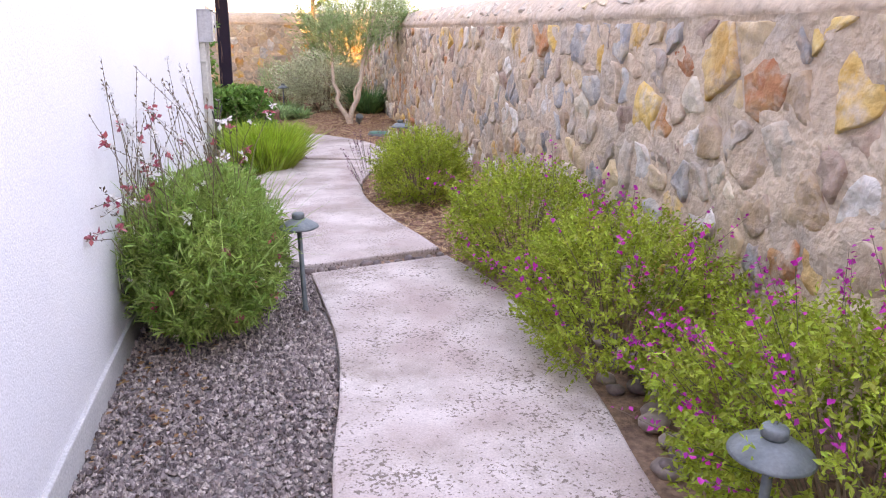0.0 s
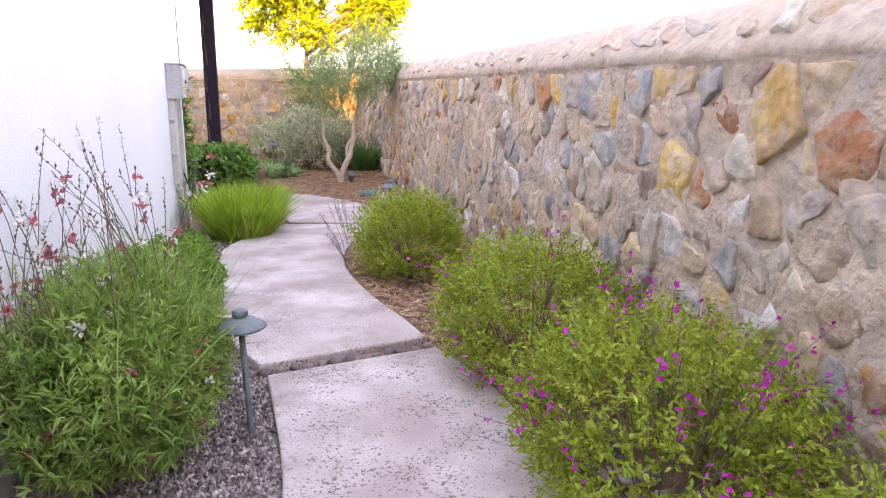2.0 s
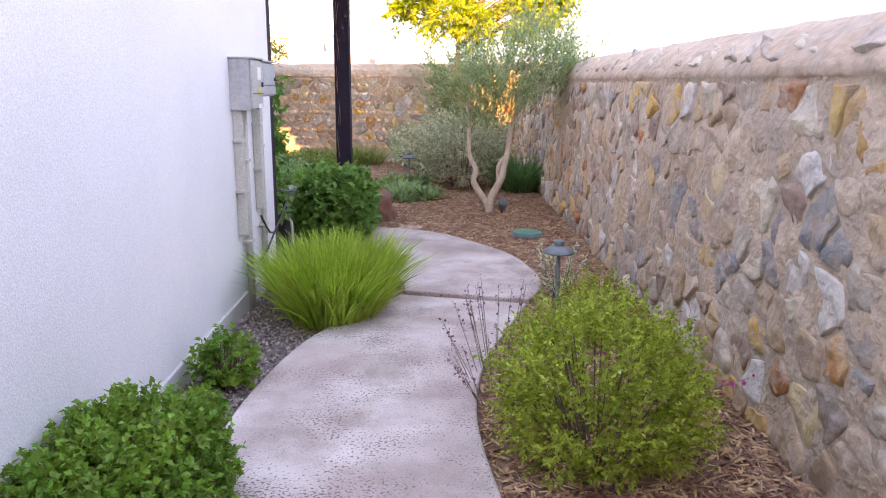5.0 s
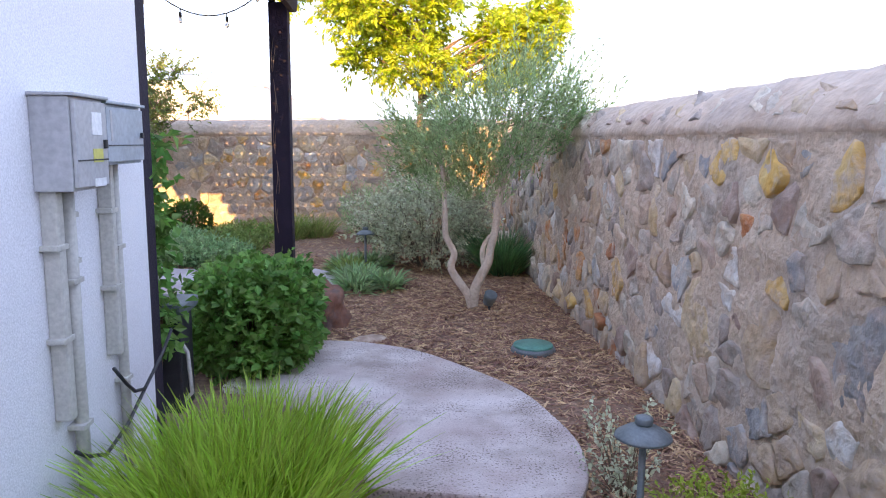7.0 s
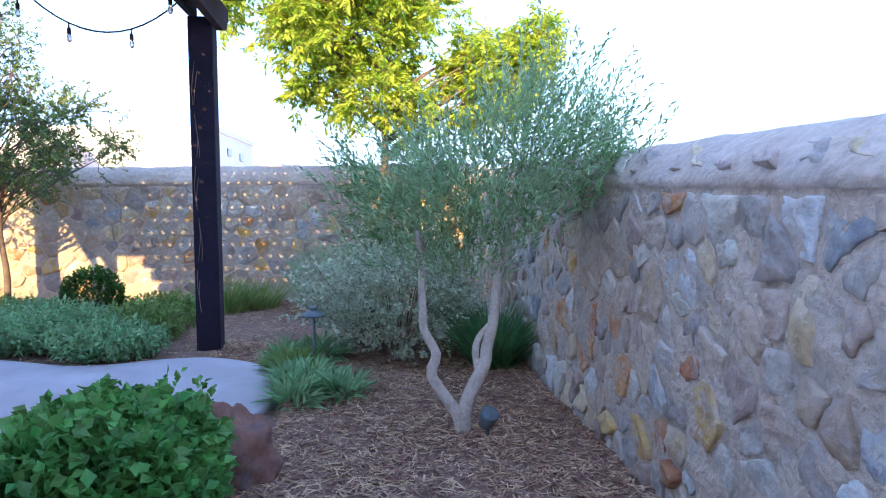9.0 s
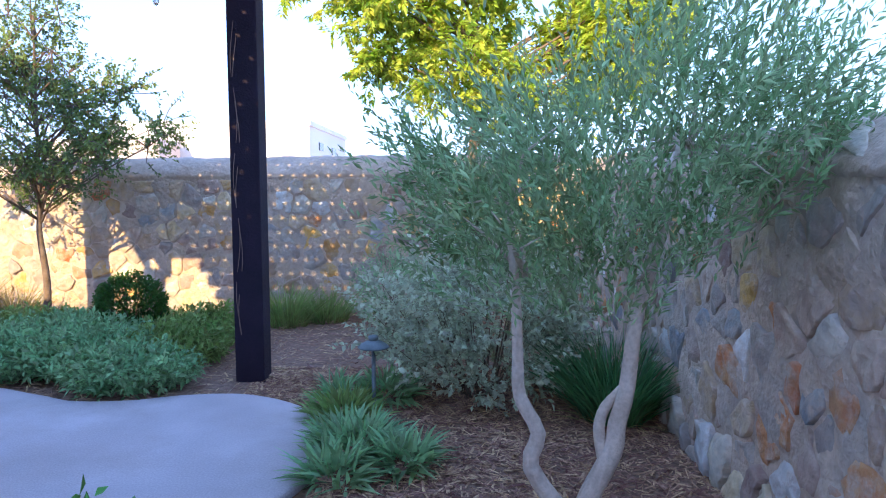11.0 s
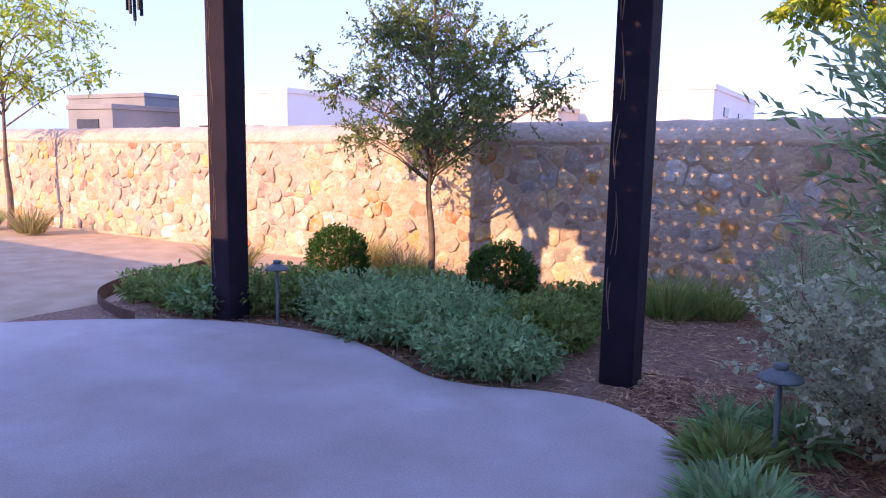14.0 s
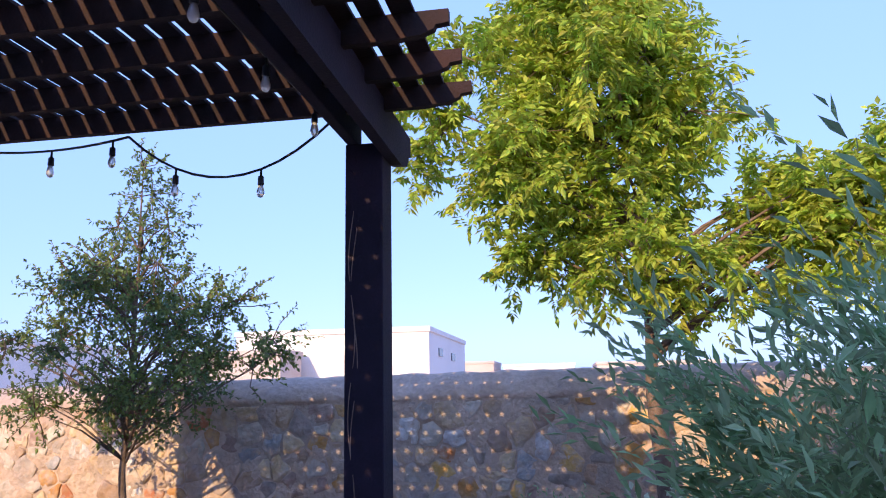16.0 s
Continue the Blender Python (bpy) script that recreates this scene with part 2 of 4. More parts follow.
def tubes(list_of):
    vs, fs = [], []
    for v, f in list_of:
        o = len(vs)
        vs += list(v)
        fs += [tuple(i + o for i in q) for q in f]
    return vs, fs


def lathe(profile, sides=24):
    bm = bmesh.new()
    rings = [[bm.verts.new((r * math.cos(2 * math.pi * k / sides), r * math.sin(2 * math.pi * k / sides), z)) for k in range(sides)] for r, z in profile]
    for a, b in zip(rings, rings[1:]):
        for k in range(sides):
            bm.faces.new((a[k], a[(k + 1) % sides], b[(k + 1) % sides], b[k]))
    bm.faces.new(rings[0][::-1])
    bm.faces.new(rings[-1])
    return bm


def spline(pts, n):
    """A smooth curve through 2D points, n samples for each span."""
    p = [Vector(q) for q in pts]
    out = []
    for i in range(len(p) - 1):
        a, b, c, d = p[max(i - 1, 0)], p[i], p[i + 1], p[min(i + 2, len(p) - 1)]
        for k in range(n):
            t = k / n
            out.append(0.5 * (2 * b + (c - a) * t + (2 * a - 5 * b + 4 * c - d) * t * t + (3 * b - a - 3 * c + d) * t ** 3))
    return out + [p[-1]]


def slab(name, outline, z0, z1, mat, bevel=0.012):
    bm = bmesh.new()
    f = bm.faces.new([bm.verts.new((x, y, z1)) for x, y in outline])
    if f.calc_area() and f.normal.z < 0:
        f.normal_flip()
    bm.normal_update()
    if f.normal.z < 0:
        f.normal_flip()
    r = bmesh.ops.extrude_face_region(bm, geom=[f])
    low = [v for v in r["geom"] if isinstance(v, bmesh.types.BMVert)]
    for v in low:
        v.co.z = z0
    bm.normal_update()
    bmesh.ops.recalc_face_normals(bm, faces=bm.faces[:])
    if bevel:
        rim = [e for e in bm.edges if all(abs(v.co.z - z1) < 1e-5 for v in e.verts)]
        bmesh.ops.bevel(bm, geom=rim, offset=bevel, segments=2, affect="EDGES", profile=0.5)
    return part(name, bm, mat)


def leaves(pos, direc, size, width, droop=0.0, seed=1):
    """Arrays of folded two-triangle leaves: from pos along direc."""
    r = np.random.default_rng(seed)
    pos, d = np.asarray(pos, float), np.asarray(direc, float)
    n = len(pos)
    d = d / (np.linalg.norm(d, axis=1, keepdims=True) + 1e-9)
    up = r.normal(size=(n, 3)) * 0.6 + [0, 0, 1]
    s = np.cross(d, up)
    s /= np.linalg.norm(s, axis=1, keepdims=True) + 1e-9
    nrm = np.cross(s, d)
    L = size * r.uniform(0.65, 1.3, (n, 1))
    W = L * width
    mid = pos + d * L * 0.45
    tip = pos + d * L - np.array([0, 0, 1]) * L * droop
    v = np.stack([pos, mid + s * W + nrm * W * 0.35, tip, mid - s * W + nrm * W * 0.35], 1).reshape(-1, 3)
    i = np.arange(n) * 4
    f = np.concatenate([np.stack([i, i + 1, i + 2], 1), np.stack([i, i + 2, i + 3], 1)])
    return v, f


def blades(pos, direc, length, width, droop, seed=1, segs=4):
    """Arched tapering grass blades."""
    r = np.random.default_rng(seed)
    pos, d = np.asarray(pos, float), np.asarray(direc, float)
    n = len(pos)
    d = d / np.linalg.norm(d, axis=1, keepdims=True)
    L = length * r.uniform(0.6, 1.2, (n, 1))
    out = d * [1, 1, 0]
    s = np.cross(d, [0, 0, 1.0]) + r.normal(size=(n, 3)) * 0.3
    s /= np.linalg.norm(s, axis=1, keepdims=True) + 1e-9
    rows = []
    for k in range(segs + 1):
        t = k / segs
        c = pos + d * L * t + (out * 0.6 - np.array([0, 0, 0.7])) * L * droop * t * t
        w = width * (1 - t) ** 0.7 + 0.0006
        rows += [c - s * w, c + s * w]
    v = np.stack(rows, 1).reshape(-1, 3)
    m = 2 * (segs + 1)
    i = np.arange(n) * m
    f = np.concatenate([np.stack([i + 2 * k, i + 2 * k + 1, i + 2 * k + 3, i + 2 * k + 2], 1) for k in range(segs)])
    return v, f


def link_np(name, v, f, mat, parent=None, label=""):
    return link(name, v.tolist(), f.tolist(), mat, parent, label)


def join_np(items):
    vs, fs, o = [], [], 0
    for v, f in items:
        vs.append(v)
        fs.append(f + o)
        o += len(v)
    return np.concatenate(vs), np.concatenate(fs)


def unit(n, r):
    v = r.normal(size=(n, 3))
    return v / np.linalg.norm(v, axis=1, keepdims=True)


# ---- ground, path and patio ----
def strip(left, right, n=10):
    a, b = spline(left, n), spline(right, n)
    return [(p.x, p.y) for p in a] + [(p.x, p.y) for p in reversed(b)]


g = link("ground", [(-900, -900, -0.09), (900, -900, -0.09), (900, 900, -0.09), (-900, 900, -0.09)], [(0, 1, 2, 3)], M_EARTH)
tagged(g, "tan decomposed granite ground reaching the horizon", "ground", kind="structure")

path_a = slab("path", strip([(0.05, -2.4), (0.06, 0.6), (0.12, 2.08), (0.21, 2.84), (0.24, 3.47), (0.17, 4.45)], [(1.05, -2.4), (1.12, 0.6), (1.2, 1.86), (1.3, 2.57), (1.33, 3.3), (1.28, 4.1), (1.12, 4.68)]), -0.12, -0.02, M_PATH)
tagged(path_a, "mottled pinkish grey concrete path slab, worn and pitted", "path", kind="structure")
path_b = slab("path", strip([(0.13, 4.55), (-0.04, 4.95), (-0.11, 5.21), (-0.27, 5.94), (-0.37, 6.69), (-0.21, 7.71), (0.17, 8.45), (0.31, 8.7)], [(1.09, 4.8), (1.02, 5.18), (0.87, 5.84), (0.78, 6.6), (0.82, 7.2), (0.95, 7.7), (1.1, 8.15), (1.22, 8.5)]), -0.12, 0.0, M_PATH)
tagged(path_b, "curving pinkish grey concrete path slab with soft stains", "path", kind="structure")
path_c = slab("path", strip([(0.345, 8.8), (0.3, 9.1), (0.12, 9.45), (-0.13, 9.8), (-0.4, 10.1), (-0.6, 10.2)], [(1.25, 8.6), (1.36, 8.85), (1.41, 9.2), (1.37, 9.55), (1.25, 10.02), (0.98, 10.48), (0.65, 10.9), (0.27, 11.14), (-0.05, 11.21), (-0.4, 11.2)]), -0.12, 0.0, M_PATH)
tagged(path_c, "smooth pinkish grey concrete path bending to the patio", "path", kind="structure")
edge = spline([(-6.6, 12.6), (-5.77, 13.59), (-5.13, 14.2), (-4.43, 14.65), (-3.74, 14.84), (-3.02, 14.85), (-2.34, 14.58), (-2.0, 14.43), (-1.6, 14.45), (-1.25, 14.58), (-0.81, 14.6), (-0.4, 14.36), (-0.15, 14.0), (-0.04, 13.6), (-0.05, 13.2), (-0.25, 12.7), (-0.6, 12.3), (-0.95, 11.7), (-1.0, 10.8), (-1.0, 9.5)], 8)
patio = slab("patio", [(p.x, p.y) for p in edge] + [(-9.0, 9.5), (-9.0, 12.0)], -0.12, 0.0, M_PATIO, 0.02)
tagged(patio, "smooth mauve grey concrete patio with curved edge", "patio", kind="structure")


def bed(name, outline, z, mat, label, bumps=0.015, step=0.12):
    """An uneven sheet within an outline, cut to a grid."""
    xs, ys = [p[0] for p in outline], [p[1] for p in outline]
    bm = bmesh.new()
    nx, ny = max(1, int((max(xs) - min(xs)) / step)), max(1, int((max(ys) - min(ys)) / step))
    vs = [[bm.verts.new((min(xs) + (max(xs) - min(xs)) * i / nx, min(ys) + (max(ys) - min(ys)) * j / ny, 0)) for i in range(nx + 1)] for j in range(ny + 1)]
    for row in vs:
        for v in row:
            v.co.z = z + bumps * noise.noise(Vector((v.co.x * 2.3, v.co.y * 2.3, 5)))
    for j in range(ny):
        for i in range(nx):
            bm.faces.new((vs[j][i], vs[j][i + 1], vs[j + 1][i + 1], vs[j + 1][i]))
    ob = part(name, bm, mat, smooth=True)
    return tagged(ob, label, "ground", kind="structure")


bed("gravel_bed", [(-0.76, -2.4), (0.3, 8.7)], -0.06, M_GRAVELBED, "grey purple crushed gravel bed beside the path")
bed("mulch_bed", [(0.5, -2.4), (2.15, 12.0)], -0.05, M_MULCH, "brown bark mulch bed along the stone wall")
bed("mulch_bed", [(-0.74, 8.7), (0.4, 10.4)], -0.055, M_MULCH, "brown bark mulch under the grass and the clipped shrub")
bed("mulch_bed", [(-1.0, 9.5), (2.15, 18.2)], -0.045, M_MULCH, "brown bark mulch bed round the olive tree", 0.02)
bed("mulch_bed", [(-5.9, 13.6), (-1.0, 18.2)], -0.04, M_MULCH, "brown bark mulch planting bed below the wall", 0.02)


# ---- stone walls ----
def cells(u0, u1, v0, v1, fixed, radius, seed, mix):
    """Stones as a weighted cell pattern on a wall: (polygon, kind) for each."""
    r = np.random.default_rng(seed)
    pts = [(u, v, w, k) for u, v, w, k in fixed]
    tries = 0
    while tries < 9000:
        tries += 1
        u, v = r.uniform(u0, u1), r.uniform(v0, v1)
        w = radius * r.choice([0.6, 0.8, 1.0, 1.35], p=[0.25, 0.3, 0.3, 0.15])
        if all((abs(u - a) > 1.4 * (w + c)) or (u - a) ** 2 + (v - b) ** 2 > (0.88 * (w + c)) ** 2 for a, b, c, _ in pts):
            k = r.choice(list("gbtyrpw"), p=mix)
            pts.append((u, v, w, str(k)))
    out = []
    P = np.array([p[:3] for p in pts])
    for i, (u, v, w, k) in enumerate(pts):
        poly = [Vector((max(u - 0.5, u0), max(v - 0.5, v0))), Vector((min(u + 0.5, u1), max(v - 0.5, v0))), Vector((min(u + 0.5, u1), min(v + 0.5, v1))), Vector((max(u - 0.5, u0), min(v + 0.5, v1)))]
        d2 = (P[:, 0] - u) ** 2 + (P[:, 1] - v) ** 2
        for j in np.argsort(d2)[1:26]:
            q = Vector((P[j, 0] - u, P[j, 1] - v))
            h = (q.length_squared + w * w - P[j, 2] ** 2) / 2
            new_poly = []
            for a, b in zip(poly, poly[1:] + poly[:1]):
                da, db = (a - Vector((u, v))).dot(q) - h, (b - Vector((u, v))).dot(q) - h
                if da <= 0:
                    new_poly.append(a)
                if (da < 0) != (db < 0):
                    new_poly.append(a + (b - a) * (da / (da - db)))
            poly = new_poly
            if len(poly) < 3:
                break
        if len(poly) >= 3:
            out.append((u, v, w, k, poly))
    return out


def stone_mesh(u, v, w, poly, place, r, gap, proud):
    """One rough stone sunk in the mortar: a chipped, uneven face over its cell. place(u, v, d) gives the world point d out of the wall."""
    c = sum(poly, Vector((0, 0))) / len(poly)
    ring = []
    for a, b in zip(poly, poly[1:] + poly[:1]):
        m = min(4, max(1, int((a - b).length / 0.05)))
        ring += [a.lerp(b, (k + 0.12) / m) for k in range(m)]
    if len(ring) < 4:
        return None
    n = len(ring)
    h = proud * r.uniform(0.45, 1.35)
    ta, tb = r.uniform(-0.13, 0.13), r.uniform(-0.12, 0.12)
    cut, deep = Vector((r.normal(), r.normal())).normalized(), r.uniform(0.02, 0.09)
    off = Vector((0, 0, r.uniform(0, 50)))
    rim = []
    for p in ring:
        q = p - c
        k = max(0.35, 1 - gap * r.uniform(0.2, 1.9) / max(q.length, 0.02))
        k *= 1 + 0.14 * noise.noise(Vector((p.x * 9, p.y * 9, 0)) + off)
        rim.append(q * min(k, 0.97))
    vs = []
    for s, d in ((1.0, -1.0), (0.985, 0.8), (0.95, 1.0), (0.66, 1.0), (0.32, 1.0)):
        for q in rim:
            t = q * s * (1 + (r.uniform(-0.08, 0.08) if s < 0.7 else 0))
            p = Vector((c.x + t.x, c.y + t.y))
            if d < 0:
                vs.append(place(p.x, p.y, -0.035))
                continue
            e = h * d + ta * t.x + tb * t.y - 0.5 * max(0.0, t.dot(cut) - deep)
            e += 0.02 * noise.noise(Vector((p.x * 11, p.y * 11, 3)) + off) + 0.01 * noise.noise(Vector((p.x * 27, p.y * 27, 7)) + off)
            vs.append(place(p.x, p.y, e))
    vs.append(place(c.x, c.y, h))
    fs = []
    for a in range(0, 4 * n, n):
        for k in range(n):
            fs.append((a + k, a + (k + 1) % n, a + n + (k + 1) % n, a + n + k))
    fs += [(4 * n + k, 4 * n + (k + 1) % n, 5 * n) for k in range(n)]
    return vs, fs


def face_sheet(u0, u1, v0, v1, place, profile, step=0.035, amp=0.026):
    """A mortar face with its sloping cap and back: profile gives (out of wall, height) rows above the face."""
    bm = bmesh.new()
    nu = int((u1 - u0) / step)
    nv = int((v1 - v0) / 0.04)
    rows = [(0.01, v0 + (v1 - v0) * j / nv) for j in range(nv + 1)] + list(profile)
    grid = []
    for j, (d, z) in enumerate(rows):
        line = []
        for i in range(nu + 1):
            u = u0 + (u1 - u0) * i / nu
            a = amp if j <= nv else amp * 0.9
            e = a * noise.noise(Vector((u * 4.2, z * 4.2, d * 4 + 2))) + a * 0.6 * noise.noise(Vector((u * 10, z * 10, d * 9)))
            zz = z + (0.8 * a * noise.noise(Vector((u * 4, d * 6, 9))) if j > nv else 0)
            line.append(bm.verts.new(place(u, zz, d + e)))
        grid.append(line)
    for a, b in zip(grid, grid[1:]):
        for i in range(nu):
            bm.faces.new((a[i], a[i + 1], b[i + 1], b[i]))
    for f in bm.faces:
        f.smooth = True
    return bm, nv, nu


def wall(name, label, u0, u1, place, fixed, radius, seed, near, top, gap=0.015, proud=0.021, mix=(0.35, 0.12, 0.24, 0.05, 0.04, 0.15, 0.05), capped=False):
    bm, nv, nu = face_sheet(u0, u1, -0.1, top, place, [(0.02, top + 0.01), (0.01, top + 0.06), (-0.07, top + 0.16), (-0.2, top + 0.25), (-0.34, top + 0.27), (-0.45, top + 0.2), (-0.47, 0.8), (-0.47, -0.1)])
    me_mats = (M_MORTAR, M_CAP)
    me = bpy.data.meshes.new(name)
    bmesh.ops.recalc_face_normals(bm, faces=bm.faces[:])
    bm.faces.ensure_lookup_table()
    for k, f in enumerate(bm.faces):
        f.material_index = 1 if k >= nv * nu else 0
    bm.to_mesh(me)
    bm.free()
    for m in me_mats:
        me.materials.append(m)
    ob = tagged(new(name, me), label, "wall", kind="structure")
    r = np.random.default_rng(seed + 50)
    rest = {}
    for u, v, w, k, poly in cells(u0, u1, -0.06, top - 0.01, fixed, radius, seed, mix):
        got = stone_mesh(u, v, w, poly, place, r, gap, proud * (2.2 if capped and v < 0.16 and u > 6.5 else 1))
        if not got:
            continue
        if near(u):
            link("stone", got[0], got[1], STONES[k], ob, "", True)
        else:
            rest.setdefault(k, []).append(got)
    if capped:
        u = u0 + 0.1
        slope = lambda a, b, e: place(a, top + 0.045 + 0.7 * b + 0.7 * e, 0.02 - 0.72 * b + 0.7 * e)
        while u < u1 - 0.5:
            w, lean, lo, hi = r.uniform(0.14, 0.34), r.uniform(0.1, 0.28), r.uniform(0.01, 0.05), r.uniform(0.2, 0.29)
            poly = [Vector((u, lo)), Vector((u + w, lo + r.uniform(-0.01, 0.03))), Vector((u + w + lean, hi)), Vector((u + lean, hi - r.uniform(0, 0.05)))]
            k = str(r.choice(list("gtyrp"), p=(0.5, 0.2, 0.05, 0.06, 0.19)))
            got = stone_mesh(0, 0, 0, poly, slope, r, 0.022, 0.02)
            if got and near(u):
                link("stone", got[0], got[1], STONES[k], ob, "", True)
            elif got:
                rest.setdefault(k, []).append(got)
            u += w + r.uniform(0.0, 0.08)
    for k, items in rest.items():
        tagged(link("far_stones", *tubes(items), STONES[k], ob, "", True), kind="stuff")
    return ob


COLOURED = [(2.35, 1.3, 0.18, "y"), (2.8, 1.28, 0.13, "r"), (3.19, 1.35, 0.16, "y"), (2.65, 1.46, 0.07, "b"), (3.54, 1.28, 0.1, "r"), (4.01, 1.46, 0.11, "y"), (4.5, 1.33, 0.1, "y"), (5.33, 1.45, 0.12, "y"), (6.16, 1.38, 0.14, "y"), (6.27, 0.71, 0.13, "w"), (6.36, 0.46, 0.12, "t"), (3.86, 0.71, 0.11, "w"), (5.42, 0.67, 0.12, "b"), (3.4, 0.98, 0.07, "w"), (2.86, 0.89, 0.11, "t"), (2.5, 0.82, 0.13, "t"), (2.58, 0.55, 0.11, "r"), (2.15, 0.59, 0.16, "p"), (4.52, 0.55, 0.14, "b"), (9.4, 0.61, 0.22, "t"), (8.72, 0.65, 0.2, "t"), (8.32, 1.39, 0.12, "y"), (8.78, 1.39, 0.11, "y"), (9.26, 1.44, 0.11, "y")]
COLOURED_FAR = [(8.1, 0.77, 0.22, "b"), (8.35, 1.02, 0.11, "t"), (11.97, 0.77, 0.12, "r"), (11.46, 1.0, 0.16, "t"), (11.87, 1.14, 0.12, "t")]
BACK = [(-2.76, 1.5, 0.15, "t"), (-1.07, 0.89, 0.14, "y"), (-0.94, 1.5, 0.15, "t"), (-5.29, 0.88, 0.1, "y"), (-3.81, 0.64, 0.13, "y"), (-0.72, 0.71, 0.11, "y"), (-9.12, 0.83, 0.13, "t"), (-6.28, 0.43, 0.12, "y")]


# ---- house beside the walk, and unseen blocks added for shade ----
def block(name, lo, hi, mat, label):
    return tagged(part(name, box_bm(*lo, *hi), mat), label, "wall", kind="structure")


block("wall_house", (-5.6, -6.0, -0.1), (-0.76, 9.45, 3.6), M_STUCCO, "white stucco house wall beside the path")
# assumed block out of view; its height sets the western ground's shadow edge
block("shade_block_west", (-16.0, 2.5, -0.1), (-5.6, 9.45, 3.0), M_STUCCO, "unseen white block, added to shade the ground west of the patio")
# added behind the camera to block low sun along the path
block("shade_block_behind", (-0.76, -6.0, -0.1), (2.6, -2.6, 2.6), M_STUCCO, "unseen white block, added to stop sun entering from behind")
# invented tall block out of view; keeps sun off the path and olive
block("shade_block_tall", (-6.3, -12.0, -0.1), (2.4, -8.0, 12.0), M_STUCCO, "tall unseen pale block, added to shade the side yard")
bm = box_bm(-0.765, -2.5, -0.1, -0.742, 9.4, 0.075, 0.006)
tagged(part("baseboard", bm, M_PLINTH), "grey plinth strip at the foot of the stucco", "trim", kind="structure")


# ---- pergola ----
def timber(name, lo, hi, mat, parent, bevel=0.008, label=""):
    return part(name, box_bm(*lo, *hi, bevel), mat, parent, label)


def plank_end(name, x0, x1, y0, y1, z0, z1, mat, parent, axis="y"):
    """A beam whose far end is cut to a stepped scroll."""
    bm = bmesh.new()
    L = (y1 - y0) if axis == "y" else (x1 - x0)
    H = z1 - z0
    side = [(0, 0), (L - 0.28, 0), (L - 0.24, 0.02 * H), (L - 0.13, 0.12 * H), (L - 0.07, 0.3 * H), (L - 0.06, 0.45 * H), (L, 0.5 * H), (L, H), (0, H)]
    a, b = [], []
    for s, h in side:
        if axis == "y":
            a.append(bm.verts.new((x0, y0 + s, z0 + h)))
            b.append(bm.verts.new((x1, y0 + s, z0 + h)))
        else:
            a.append(bm.verts.new((x0 + s, y0, z0 + h)))
            b.append(bm.verts.new((x0 + s, y1, z0 + h)))
    bm.faces.new(a)
    bm.faces.new(b[::-1])
    for i in range(len(a)):
        j = (i + 1) % len(a)
        bm.faces.new((a[j], a[i], b[i], b[j]))
    bmesh.ops.recalc_face_normals(bm, faces=bm.faces[:])
    return part(name, bm, mat, parent)


pergola = base("pergola", -2.6, 12.2)
PINV = Matrix.Translation((2.6, -12.2, 0))
made = []
for px, py in ((-0.91, 15.02), (-4.44, 14.8)):
    made.append(timber("post", (px - 0.115, py, -0.06), (px + 0.115, py + 0.23, 3.186), M_WOOD, pergola, 0.01))
    made.append(plank_end("beam", px + 0.116, px + 0.186, 9.46 if px > -2 else 11.9, 15.5, 3.1, 3.36, M_WOOD, pergola))
    made.append(timber("beam", (px - 0.11, 9.46 if px > -2 else 11.9, 3.19), (px - 0.04, py + 0.1, 3.36), M_WOOD, pergola))
    for k in range(5):
        zc = 0.35 + 0.5 * k
        loops = []
        for q in range(2):
            pts = [(px - 0.07 + 0.015 * q + 0.02 * math.sin(7 * z + q), py - 0.003, z) for z in np.linspace(zc, zc + 0.42 - 0.1 * q, 9)]
            loops.append(tube(pts, [0.0015] + [0.003] * 7 + [0.0015], 4))
        made.append(link("grain_line", *tubes(loops), M_GRAIN, pergola, "pale worn line in the dark stain"))
made.append(timber("post", (-4.53, 11.92, -0.06), (-4.3, 12.15, 3.1), M_WOOD, pergola, 0.01))
for k in range(13):
    y = 10.0 + k * 0.4
    made.append(plank_end("rafter", -4.6 if y > 11.9 else -3.95, -0.22, y - 0.022, y + 0.022, 3.29, 3.42, M_RAFTER, pergola, "x"))
k = 0
while -4.32 + k * 0.142 < -0.4:
    x = -4.32 + k * 0.142
    made.append(timber("slat", (x, 9.48 if x > -3.98 else 11.9, 3.422), (x + 0.107, 15.12, 3.44), M_RAFTER, pergola, 0))
    k += 1
for o in made:
    o.data.transform(PINV)
tagged(pergola, "dark stained timber pergola with slatted roof over the patio", "pergola")

corner_post = base("corner_post", -0.86, 9.53)
part("post", box_bm(-0.07, -0.07, -0.05, 0.09, 0.09, 3.0, 0.008), M_WOOD, corner_post)
tagged(corner_post, "dark timber post at the house corner", "post")


